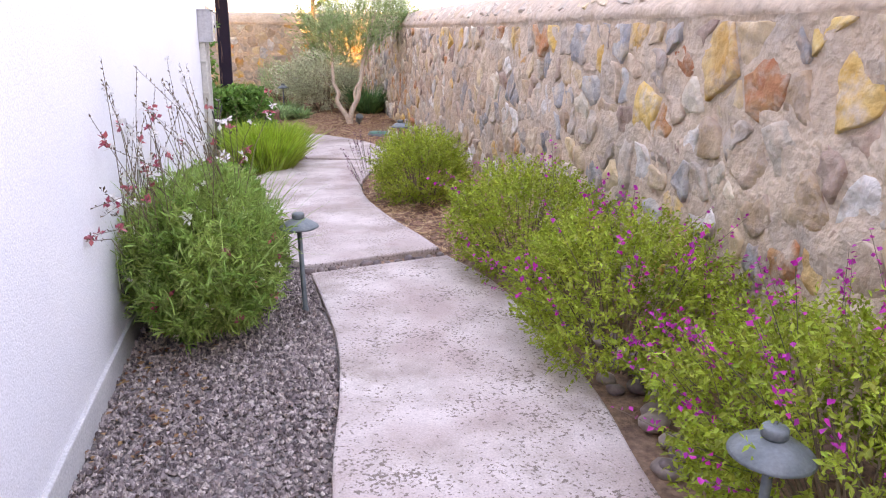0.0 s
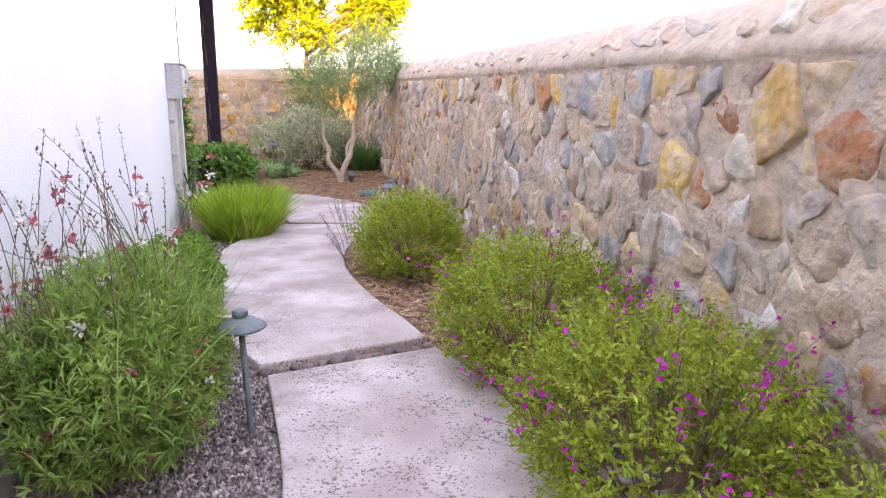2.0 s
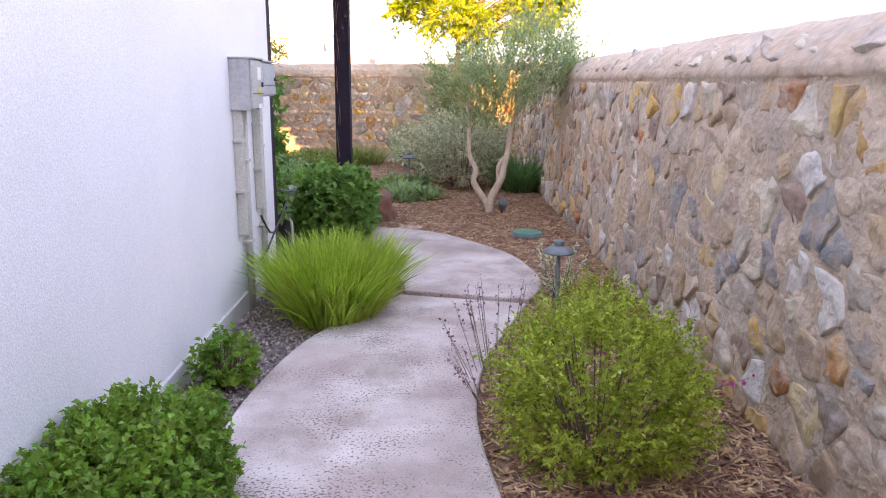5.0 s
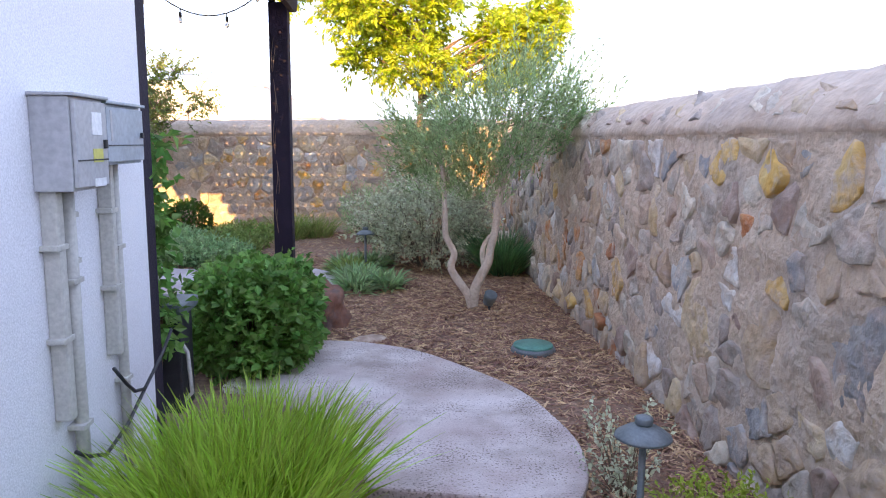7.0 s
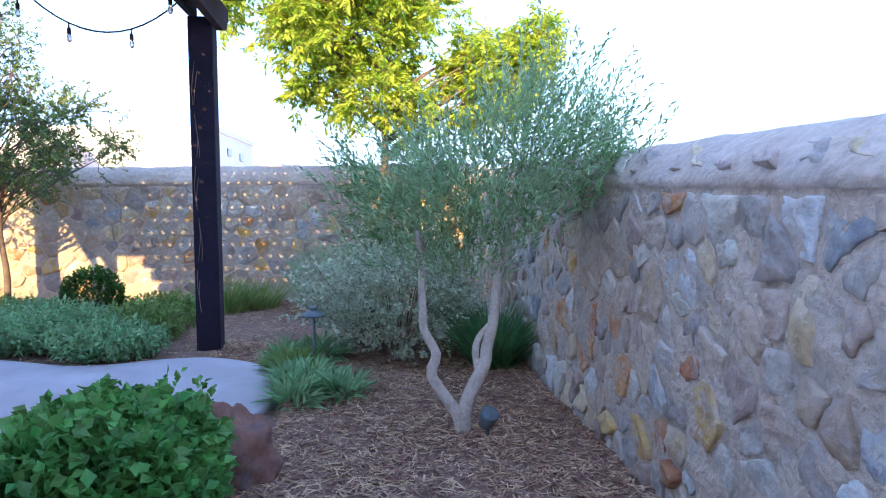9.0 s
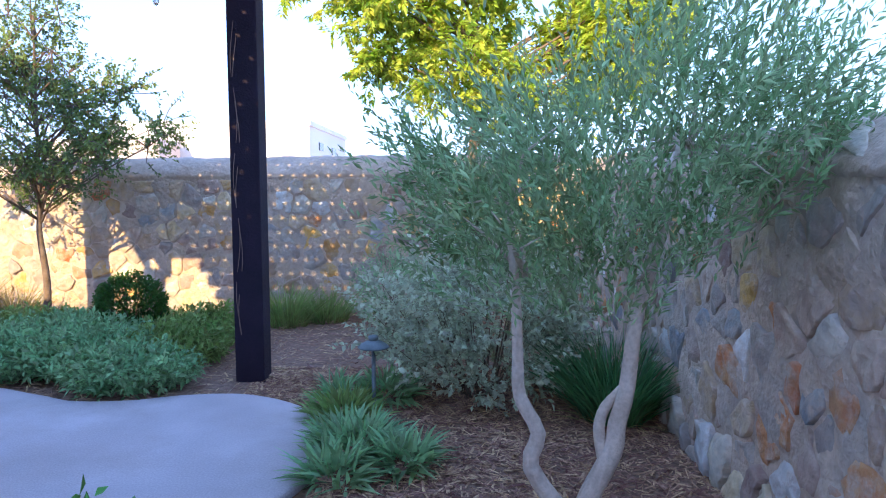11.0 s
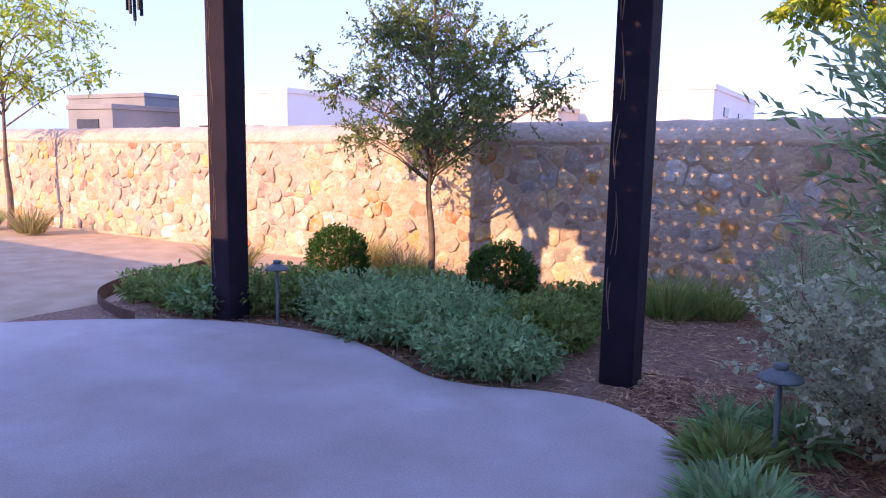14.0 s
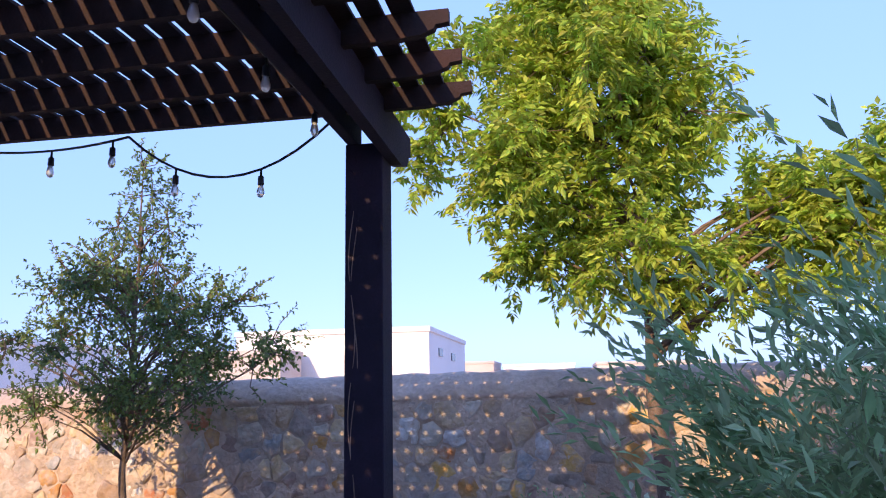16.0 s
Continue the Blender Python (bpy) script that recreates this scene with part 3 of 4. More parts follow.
def swag(name, points, sag, bulbs, label):
    """A hanging cable between points with bulbs below it."""
    root = base(name, *points[0])
    path = []
    for a, b in zip(points, points[1:]):
        for k in range(13):
            t = k / 12
            path.append(Vector(a).lerp(Vector(b), t) - Vector(points[0]) - Vector((0, 0, sag * 4 * t * (1 - t))))
    link("cable", *tube(path, [0.008] * len(path), 6), M_BLACK, root, "black cable", True)
    for t in bulbs:
        p = path[min(int(t * (len(path) - 1)), len(path) - 1)]
        sock = part("socket", lathe([(0.008, 0.0), (0.009, -0.05), (0.022, -0.06), (0.024, -0.12), (0.02, -0.125)], 12), M_BLACK, root, "", True)
        sock.location, sock.scale = p, (0.78, 0.78, 0.78)
        bulb = part("bulb", lathe([(0.018, -0.126), (0.022, -0.14), (0.03, -0.175), (0.029, -0.195), (0.018, -0.215), (0.004, -0.222)], 12), M_BULB, root, "clear glass bulb", True)
        bulb.location, bulb.scale = p, (0.78, 0.78, 0.78)
    return tagged(root, label, "string lights")


swag("string_light", [(-3.6, 14.85, 3.3), (-2.35, 14.85, 3.28)], 0.06, [0.25, 0.6, 0.98], "string of clear bulbs hanging on black cable")
swag("string_light", [(-2.35, 14.85, 3.28), (-1.05, 14.85, 3.28)], 0.3, [0.28, 0.68], "string of clear bulbs sagging from the pergola edge")
swag("string_light", [(-1.08, 14.85, 3.29), (-1.08, 12.2, 3.29), (-1.08, 9.6, 3.29)], 0.03, [0.07, 0.19, 0.31, 0.5, 0.75], "string of clear bulbs along the pergola beam")

chime = base("wind_chime", -3.87, 13.62, 3.28)
part("top_disc", lathe([(0.05, -0.5), (0.06, -0.495), (0.06, -0.485), (0.05, -0.48)], 16), M_BLACK, chime)
for k in range(5):
    a = k * 1.2566
    part("chime_tube", lathe([(0.011, -0.88 - 0.03 * (k % 3)), (0.011, -0.52)], 8), M_BLACK, chime).location = (0.045 * math.cos(a), 0.045 * math.sin(a), 0)
link("cord", *tube([(0, 0, 0), (0, 0, -0.3), (0.001, 0, -0.98)], [0.003] * 3, 5), M_BLACK, chime)
part("clapper", lathe([(0.025, -0.71), (0.028, -0.7), (0.025, -0.69)], 12), M_BLACK, chime)
tagged(chime, "dark metal wind chime hanging from the pergola", "wind chime")

# ---- services on the house wall ----
W = -0.76


def pipe(path, r, name, parent, mat=M_PIPE):
    return link(name, *tube(path, [r] * len(path), 10), mat, parent, "", True)


def utility(name, y0, y1, z0, z1, depth, mat, label, labels):
    root = base(name, W, (y0 + y1) / 2, z0)
    h, w = z1 - z0, (y1 - y0) / 2
    part("body", box_bm(0.0, -w, 0, depth - 0.012, w, h, 0.006), mat, root)
    door = part("door", box_bm(depth - 0.011, -w + 0.008, 0.012, depth + 0.004, w - 0.008, h - 0.012, 0.004), mat, root)
    part("hood", box_bm(-0.002, -w - 0.008, h, depth + 0.012, w + 0.008, h + 0.012, 0.004), mat, root)
    part("latch", box_bm(depth + 0.004, w - 0.05, h * 0.45, depth + 0.016, w - 0.03, h * 0.55, 0.003), M_BLACK, door)
    part("seam", box_bm(depth + 0.004, -w + 0.012, h * 0.32, depth + 0.007, w - 0.012, h * 0.335), M_BLACK, door)
    for (a, b, c, d, m) in labels:
        part("sticker", box_bm(depth + 0.004, -w + 2 * w * a, h * b, depth + 0.006, -w + 2 * w * c, h * d), m, door, "printed sticker")
    return tagged(root, label, "utility box")


utility("electric_box", 8.335, 8.625, 1.335, 1.66, 0.145, M_BOXM, "grey enamel electric box on the stucco wall", [(0.5, 0.6, 0.8, 0.85, M_LABEL), (0.5, 0.3, 0.8, 0.45, M_YLABEL), (0.5, 0.03, 0.85, 0.12, M_LABEL)])
utility("meter_box", 8.64, 9.06, 1.415, 1.65, 0.135, M_BOXB, "blue grey meter box on the stucco wall", [(0.1, 0.4, 0.14, 0.9, M_BOXM)])
for k, (y, r, z0, z1, x) in enumerate([(8.39, 0.026, 0.5, 1.335, 0.04), (8.5, 0.026, -0.06, 1.335, 0.035), (8.55, 0.012, 0.9, 1.335, 0.03), (8.88, 0.02, 0.6, 1.415, 0.035), (8.97, 0.022, -0.06, 1.415, 0.03)]):
    root = base("conduit", W, y, z0)
    h = z1 - z0
    if k in (0, 3):
        part("tube", box_bm(0, -r, 0, 0.06, r, h, 0.008), M_PIPE, root)
    else:
        pipe([(x, 0, 0), (x, 0, h * 0.5), (x, 0, h)], r, "tube", root)
    for f in (0.35, 0.75):
        part("strap", box_bm(0, -r - 0.022, h * f, 0.064 if k in (0, 3) else x + r + 0.003, r + 0.014, h * f + 0.02, 0.003), M_PIPE, root)
    tagged(root, "beige painted conduit strapped to the stucco wall", "conduit", "wall conduits")
cable = base("cable", W, 8.42, 0.36)
pipe([(0.04, 0, 0), (0.06, 0.05, -0.04), (0.07, 0.2, -0.1), (0.07, 0.45, -0.07), (0.08, 0.65, 0.02), (0.1, 0.85, 0.12), (0.12, 0.95, 0.22)], 0.008, "cord", cable, M_BLACK)
pipe([(0.05, 0.38, 0.2), (0.06, 0.48, 0.1), (0.07, 0.55, 0.04), (0.08, 0.64, 0.02)], 0.008, "cord", cable, M_BLACK)
tagged(cable, "black cable looping below the wall conduits", "cable")

grill = base("utility_pedestal", -0.86, 9.95, 0.0)
part("body", box_bm(-0.1, -0.1, -0.05, 0.12, 0.16, 0.53, 0.012), M_BLACK, grill)
bm = box_bm(-0.13, -0.13, 0.531, 0.16, 0.2, 0.6, 0.03)
part("hood", bm, M_LAMP, grill, "weathered grey plastic hood")
pipe([(0.05, -0.02, 0.44), (0.14, -0.04, 0.3), (0.16, -0.05, 0.06), (0.1, -0.05, 0.0), (0.02, -0.04, 0.02)], 0.012, "tube", grill)
tagged(grill, "dark utility pedestal with grey hood at the house corner", "utility box")


# ---- path lights and fixtures ----
def path_light(x, y, z, h=0.56, lean=0.0):
    root = base("path_light", x, y, z)
    root.matrix_basis = pose(x, y, z, 0, lean, 0)
    part("stem", lathe([(0.019, -0.03), (0.019, 0.02), (0.014, 0.03), (0.0135, h - 0.07)], 12), M_LAMP, root, "", True)
    part("shade", lathe([(0.012, h - 0.08), (0.1, h - 0.085), (0.108, h - 0.08), (0.104, h - 0.072), (0.07, h - 0.048), (0.036, h - 0.032), (0.03, h - 0.03)], 28), M_LAMP, root, "shallow conical metal shade", True)
    part("finial", lathe([(0.03, h - 0.032), (0.034, h - 0.024), (0.034, h - 0.006), (0.028, h), (0.01, h + 0.002)], 20), M_LAMP, root, "", True)
    return tagged(root, "blue grey metal path light with mushroom shade", "path light", "garden path lights")


path_light(0.11, 3.86, -0.05, 0.57, -2)
path_light(1.18, 1.37, -0.05, 0.58)
path_light(1.4, 8.3, -0.05, 0.55)
path_light(0.16, 14.2, -0.04, 0.56)
path_light(-3.95, 15.0, -0.03, 0.56)


def spot(x, y, rz, label):
    root = base("garden_spotlight", x, y, -0.05, rz)
    part("stake", lathe([(0.012, -0.04), (0.014, 0.06)], 10), M_BLACK, root, "", True)
    body = part("head", lathe([(0.03, -0.07), (0.05, -0.05), (0.06, 0.02), (0.062, 0.06), (0.05, 0.065)], 16), M_LAMP, root, "", True)
    body.matrix_basis = pose(0, 0, 0.12, 35, 0, 0)
    return tagged(root, label, "spotlight")


spot(1.37, 12.3, 20, "dark metal spotlight at the foot of the olive tree")
spot(-3.75, 16.3, -60, "dark metal spotlight among the bedding plants")

lid = base("valve_box", 1.52, 10.97, -0.06)
part("rim", lathe([(0.17, -0.02), (0.168, 0.04), (0.155, 0.06), (0.14, 0.06)], 32), M_LAMP, lid, "dark plastic rim", True)
part("lid", lathe([(0.15, 0.05), (0.15, 0.07), (0.145, 0.076), (0.02, 0.078)], 32), M_LID, lid, "green plastic lid", True)
tagged(lid, "round valve box with green plastic lid in the mulch", "valve box")


def rock(name, x, y, z, sx, sy, sz, mat, label, cat, seed, group="", div=3, rough=0.2):
    bm = bmesh.new()
    bmesh.ops.create_icosphere(bm, subdivisions=div, radius=1)
    for v in bm.verts:
        k = 1 + rough * noise.noise(v.co * 1.3 + Vector((seed, 0, 0))) + rough * 0.5 * noise.noise(v.co * 3 + Vector((0, seed, 0)))
        v.co = Vector((v.co.x * sx, v.co.y * sy, v.co.z * sz)) * k
    ob = part(name, bm, mat, smooth=True)
    ob.matrix_basis = pose(x, y, z, 0, 0, seed * 40)
    return tagged(ob, label, cat, group)


rock("boulder", -0.14, 11.78, 0.1, 0.2, 0.19, 0.27, M_BOULDER, "red brown rough boulder at the edge of the mulch", "boulder", 3.3, rough=0.5, div=4)
rock("flat_stone", 0.28, 11.32, -0.04, 0.16, 0.08, 0.04, STONES["p"], "flat pinkish stone lying in the mulch", "stone", 5.1)

for k in range(13):
    t = k / 12
    s = rng.uniform(0.026, 0.045)
    rock("pebble", 0.16 + 0.92 * t, 4.51 + 0.235 * t + rng.uniform(-0.01, 0.012), -0.045 + rng.uniform(-0.01, 0.008), s * 1.2, s * 0.8, s * 0.75, M_PEBBLE, "smooth river pebble in the path joint", "pebble", k * 1.7 + 0.3, "pebbles in the joint", 2)
for k in range(15):
    t = k / 14
    s = rng.uniform(0.02, 0.036)
    rock("pebble", 0.32 + 0.9 * t, 8.717 - 0.2 * t + rng.uniform(-0.01, 0.01), -0.04 + rng.uniform(-0.01, 0.008), s * 1.2, s * 0.8, s * 0.75, M_PEBBLE, "smooth river pebble in the path joint", "pebble", k * 1.9 + 0.7, "pebbles in the joint", 2)
for k in range(75):
    y = rng.uniform(0.9, 3.6)
    s = rng.uniform(0.03, 0.06)
    rock("pebble", np.interp(y, [0.9, 1.9, 2.6, 3.6], [1.2, 1.28, 1.38, 1.4]) + rng.uniform(0.0, 0.3), y, -0.03 + rng.uniform(-0.02, 0.02), s * 1.2, s, s * 0.7, M_PEBBLE, "dark smooth river pebble beside the path", "pebble", k * 1.3 + 2, "pebbles beside the path", 2)

ed = spline([(-6.9, 16.9), (-6.65, 16.2), (-6.62, 15.6), (-6.36, 15.0), (-5.95, 14.6), (-5.3, 14.35), (-5.0, 14.32)], 8)
bm = bmesh.new()
rows = [[bm.verts.new((p.x + o, p.y, z)) for o, z in ((0, -0.1), (0, 0.06), (0.012, 0.06), (0.012, -0.1))] for p in ed]
for a, b in zip(rows, rows[1:]):
    for i in range(3):
        bm.faces.new((a[i], a[i + 1], b[i + 1], b[i]))
tagged(part("edging", bm, M_STEEL), "rusty steel edging round the planting bed", "edging", kind="structure")


# ---- plants ----
def dome(n, r, rx, ry, h, low=0.05, shell=0.35, sq=1.0, seed=0.0, lump=0.15):
    """Points in the outer shell of a lumpy dome and their outward directions."""
    d = unit(n * 2, r)
    d = d[d[:, 2] > -0.82][:int(n * 1.35)]
    k = np.array([1 + lump * noise.noise(Vector(map(float, q)) * 2.2 + Vector((seed, 0, 0))) for q in d])[:, None]
    f = (1 - shell * r.uniform(0, 1, (len(d), 1)) ** 1.6) * k
    p = np.sign(d) * np.abs(d) ** sq * [rx, ry, h * 0.55] * f + [0, 0, h * 0.5]
    p[:, 2] = np.maximum(p[:, 2], low)
    return p, d


def stems_to(pts, mat, parent, r0=0.004, name="twig_mass", lean=0.25):
    t = []
    for p in pts:
        p = Vector(map(float, p))
        t.append(tube([(p.x * lean, p.y * lean, -0.02), (p.x * 0.7, p.y * 0.7, p.z * 0.6), p], [r0, r0 * 0.8, r0 * 0.4], 4))
    return tagged(link(name, *tubes(t), mat, parent), kind="stuff")


def sprigs(n, r, rx, ry, h, leaf, mat, parent, per=14, length=0.16, width=0.22, seed=1, sq=1.0, up=0.6, lump=0.15, shell=0.35):
    """Short leafy shoots all over a dome."""
    p, d = dome(n, r, rx, ry, h, seed=seed, sq=sq, lump=lump, shell=shell)
    n = len(p)
    axis = d * [1, 1, 0.6] + [0, 0, up] + r.normal(size=(n, 3)) * 0.3
    axis /= np.linalg.norm(axis, axis=1, keepdims=True)
    t = np.tile(np.linspace(0.0, 1.0, per), n)[:, None]
    P = np.repeat(p, per, 0) + np.repeat(axis, per, 0) * t * length - np.repeat(axis, per, 0) * length * 0.4
    D = np.repeat(axis, per, 0) * 0.8 + unit(n * per, r) * 0.9
    P[:, 2] = np.maximum(P[:, 2], 0.01)
    link_np("foliage", *leaves(P, D, leaf, width, 0.1, seed=int(seed * 10) + 3), mat, parent)
    stems_to(p[:: max(1, n // 70)], M_TWIG, parent)
    return p, d, axis


def flower_spikes(p, axis, r, mat, parent, length, petal, per, name="flower", spread=0.02):
    n = len(p)
    t = np.tile(np.linspace(0.35, 1, per), n)[:, None]
    A = np.repeat(axis, per, 0)
    P = np.repeat(p, per, 0) + A * t * length + r.normal(size=(n * per, 3)) * spread * 0.4
    tagged(link_np(name, *leaves(P, A * 0.4 + unit(n * per, r), petal, 0.4, 0.1, 5), mat, parent), kind="stuff")
    tagged(link("flower_stem", *tubes([tube([Vector(map(float, a)) - Vector(map(float, b)) * 0.1, Vector(map(float, a)) + Vector(map(float, b)) * length * 0.5, Vector(map(float, a)) + Vector(map(float, b)) * length], [0.0022, 0.0018, 0.001], 3) for a, b in zip(p, axis)]), M_STEM, parent), kind="stuff")


def salvia(x, y, rx, ry, h, n, flowers, seed, label):
    r = np.random.default_rng(seed)
    root = base("flowering_shrub", x, y, -0.05)
    p, d, axis = sprigs(n, r, rx, ry, h, 0.026, L_SALVIA, root, 16, 0.15, 0.24, seed)
    if flowers:
        pick = r.choice(np.flatnonzero(p[:, 2] > h * 0.35), flowers)
        ax = axis[pick] * [1, 1, 0.8] + [0, 0, 0.35] + r.normal(size=(flowers, 3)) * 0.15
        flower_spikes(p[pick], ax / np.linalg.norm(ax, axis=1, keepdims=True), r, L_PINK, root, 0.27, 0.023, 10)
    return tagged(root, label, "shrub", "shrubs along the stone wall")


salvia(1.66, 1.5, 0.52, 0.72, 0.7, 1150, 80, 1, "yellow green shrub with magenta flower spikes beside the wall")
salvia(1.57, 2.95, 0.48, 0.64, 0.66, 900, 46, 2, "yellow green shrub with magenta flower spikes beside the wall")
salvia(1.54, 4.25, 0.48, 0.6, 0.66, 880, 12, 3, "dense yellow green shrub with few magenta flowers")
salvia(1.28, 6.45, 0.42, 0.5, 0.62, 850, 3, 4, "rounded yellow green shrub at the path edge")
salvia(1.62, 8.0, 0.22, 0.3, 0.34, 160, 0, 5, "small yellow green shrub beside the wall")
root = base("sage_plant", 1.5, 8.75, -0.05)
r = np.random.default_rng(31)
sprigs(26, r, 0.16, 0.22, 0.34, 0.03, L_SILVER, root, 14, 0.2, 0.3, 6, up=1.2)
tagged(root, "small grey green sage plant beside the path", "plant")
root = base("lavender_plant", 0.88, 6.9, -0.05)
p, d = dome(26, r, 0.2, 0.2, 0.4, seed=2)
flower_spikes(p, d * 0.5 + [0, 0, 0.9], r, leafy("dusky purple buds", (0.2, 0.08, 0.14), (0.3, 0.14, 0.2)), root, 0.2, 0.016, 10)
tagged(root, "thin plant with dusky purple buds at the path edge", "plant")

# tall white-flowered plant by the house
r = np.random.default_rng(12)
root = base("gaura_plant", -0.4, 3.9, -0.06)
sprigs(1700, r, 0.36, 0.72, 0.68, 0.058, L_GAURA, root, 13, 0.2, 0.09, 8, up=0.9)
pos = np.stack([r.normal(0, 0.17, 1000).clip(-0.3, 0.3), r.normal(0, 0.3, 1000), r.uniform(0.3, 0.5, 1000)], 1)
tagged(link_np("fine_stem", *blades(pos, r.normal(size=(1000, 3)) * 0.35 + [0, 0, 1], 0.5, 0.0026, 0.3, 3), L_GAURA, root), kind="stuff")
wands, heads, reds, whites = [], [], [], []
for k in range(95):
    a = r.uniform(0, 6.28)
    o = Vector((math.cos(a) * 0.3 - 0.12, math.sin(a) * 0.5 + 0.1, r.uniform(0.3, 0.6)))
    tip = o + Vector((r.normal(-0.1, 0.2), r.normal(0.0, 0.3), r.uniform(0.15, 0.85)))
    tip.x = max(tip.x, -0.34)
    o.x = max(o.x, -0.34)
    m = o.lerp(tip, 0.55) + Vector((0, 0, 0.1))
    wands.append(tube([o * 0.4 + Vector((0, 0, 0)), o, m, tip], [0.0025, 0.0022, 0.0018, 0.001], 4))
    for t in np.linspace(0.3, 1, 9):
        q = m.lerp(tip, t)
        heads.append((*q, *(tip - o).normalized()))
        if r.uniform() < 0.14:
            (reds if r.uniform() < 0.4 else whites).append(q)
tagged(link("flower_wand", *tubes(wands), M_TWIG, root, "thin arching flower wands"), kind="stuff")
H = np.array(heads)
tagged(link_np("bud", *leaves(H[:, :3], H[:, 3:] * 0.7 + unit(len(H), r) * 0.5, 0.022, 0.2, 0, 4), M_TWIG, root), kind="stuff")
p, d = dome(90, r, 0.4, 0.73, 0.66, seed=8, shell=0.05)
reds += [Vector(q) for q in p[:34]]
whites += [Vector(q) for q in p[36:64]]
for nm, pts, mat in (("red_bud", reds, L_RED), ("white_flower", whites, L_WHITE)):
    P = np.repeat(np.array([tuple(q) for q in pts]), 7, 0)
    tagged(link_np(nm, *leaves(P + r.normal(size=P.shape) * 0.006, unit(len(P), r) + [0, 0, 0.3], 0.03, 0.32, 0, 6), mat, root), kind="stuff")
tagged(root, "tall green plant with white flowers and red buds", "plant")

root = base("boxwood_shrub", -0.46, 5.8, -0.06)
sprigs(900, r, 0.29, 0.45, 0.44, 0.03, L_BOX, root, 13, 0.09, 0.36, 3, sq=0.7, lump=0.1)
pos, dd = dome(420, r, 0.35, 0.5, 0.3, seed=2)
link_np("dry_twigs", *blades(pos * [1, 1, 0.6], unit(len(pos), r) + [0.2, 0, 0.1], 0.12, 0.003, 0.1, 4, 2), M_TWIG, root, "dry brown twigs at the base")
tagged(root, "clipped round boxwood shrub with dry lower twigs", "shrub")
root = base("young_shrub", -0.52, 7.15, -0.06)
sprigs(60, r, 0.14, 0.14, 0.26, 0.04, L_BOX, root, 12, 0.1, 0.36, 5)
tagged(root, "small green shrub growing in the gravel", "shrub")


def grass(x, y, rx, ry, n, length, width, mat, droop, seed, label, name="grass_clump", tilt=0.55, z=-0.05, cat="grass"):
    r = np.random.default_rng(seed)
    root = base(name, x, y, z)
    a, q = r.uniform(0, 6.283, n), np.sqrt(r.uniform(0, 1, n))
    o = np.stack([np.cos(a) * q, np.sin(a) * q, np.zeros(n)], 1)
    pos = o * [rx, ry, 0] * 0.6
    d = o * tilt + [0, 0, 1] + r.normal(size=(n, 3)) * 0.16
    tagged(link_np("leaf_mass", *blades(pos, d, length, width, droop, seed + 1, 5), mat, root), kind="stuff")
    m = n // 5
    tagged(link_np("dry_base", *blades(pos[:m], d[:m] + r.normal(size=(m, 3)) * 0.5, length * 0.35, width, 0.5, seed + 2, 3), L_STRAW, root, "dry straw blades at the base"), kind="stuff")
    return tagged(root, label, cat)


grass(-0.12, 8.42, 0.5, 0.75, 3600, 0.64, 0.0085, L_LIME, 0.38, 41, "dense clump of lime green ornamental grass", tilt=0.3)
grass(1.78, 14.2, 0.35, 0.4, 900, 0.75, 0.007, L_STRAP, 0.4, 43, "dark green strap-leaved clump behind the olive tree")

r = np.random.default_rng(21)
root = base("broadleaf_shrub", -0.5, 10.8, -0.05)
sprigs(1250, r, 0.41, 0.6, 0.66, 0.062, L_BROAD, root, 8, 0.13, 0.42, 7, sq=0.8, lump=0.09, shell=0.3)
spots = np.array([(0.22, 0.5, 0.5), (0.3, 0.42, 0.48), (0.05, 0.55, 0.52), (0.28, 0.3, 0.55), (0.14, 0.46, 0.56)])
axis = np.repeat(spots, 12, 0) + np.tile(np.linspace(0, 0.17, 12), 5)[:, None] * [0.3, 0.5, 1]
link_np("shoot", *leaves(axis, unit(60, r) + [0, 0, 0.5], 0.06, 0.3, 0.1, 5), L_BROAD, root, "young loose shoots")
tagged(root, "clipped broadleaf evergreen shrub at the path bend", "shrub")
root = base("climbing_vine", -0.84, 9.75, -0.05)
n = 620
pos = np.stack([r.normal(0.0, 0.07, n), r.normal(0, 0.07, n), r.uniform(0.4, 1.6, n)], 1)
link_np("foliage", *leaves(pos, unit(n, r) + [0.3, 0.2, 0], 0.075, 0.34, 0.2, 8), L_BROAD, root)
link("stem", *tube([(0, 0, -0.02), (0.03, 0.02, 0.6), (-0.02, 0, 1.1), (0.02, 0.01, 1.7)], [0.008, 0.007, 0.006, 0.003], 6), M_TWIG, root)
tagged(root, "leafy vine climbing the dark corner post", "vine")


def branchy(root, trunk, r, mat, tips_at, r0):
    """Limbs from a trunk's upper points out to tips."""
    t = []
    for tip, k in tips_at:
        a = Vector(trunk[k])
        b = Vector(tip)
        m = a.lerp(b, 0.5) + Vector((r.normal(0, 0.05), r.normal(0, 0.05), 0.08 * (b - a).length))
        t.append(tube([a, m, b], [r0, r0 * 0.6, r0 * 0.2], 6))
    return tagged(link("limb", *tubes(t), mat, root, "", True), kind="stuff")


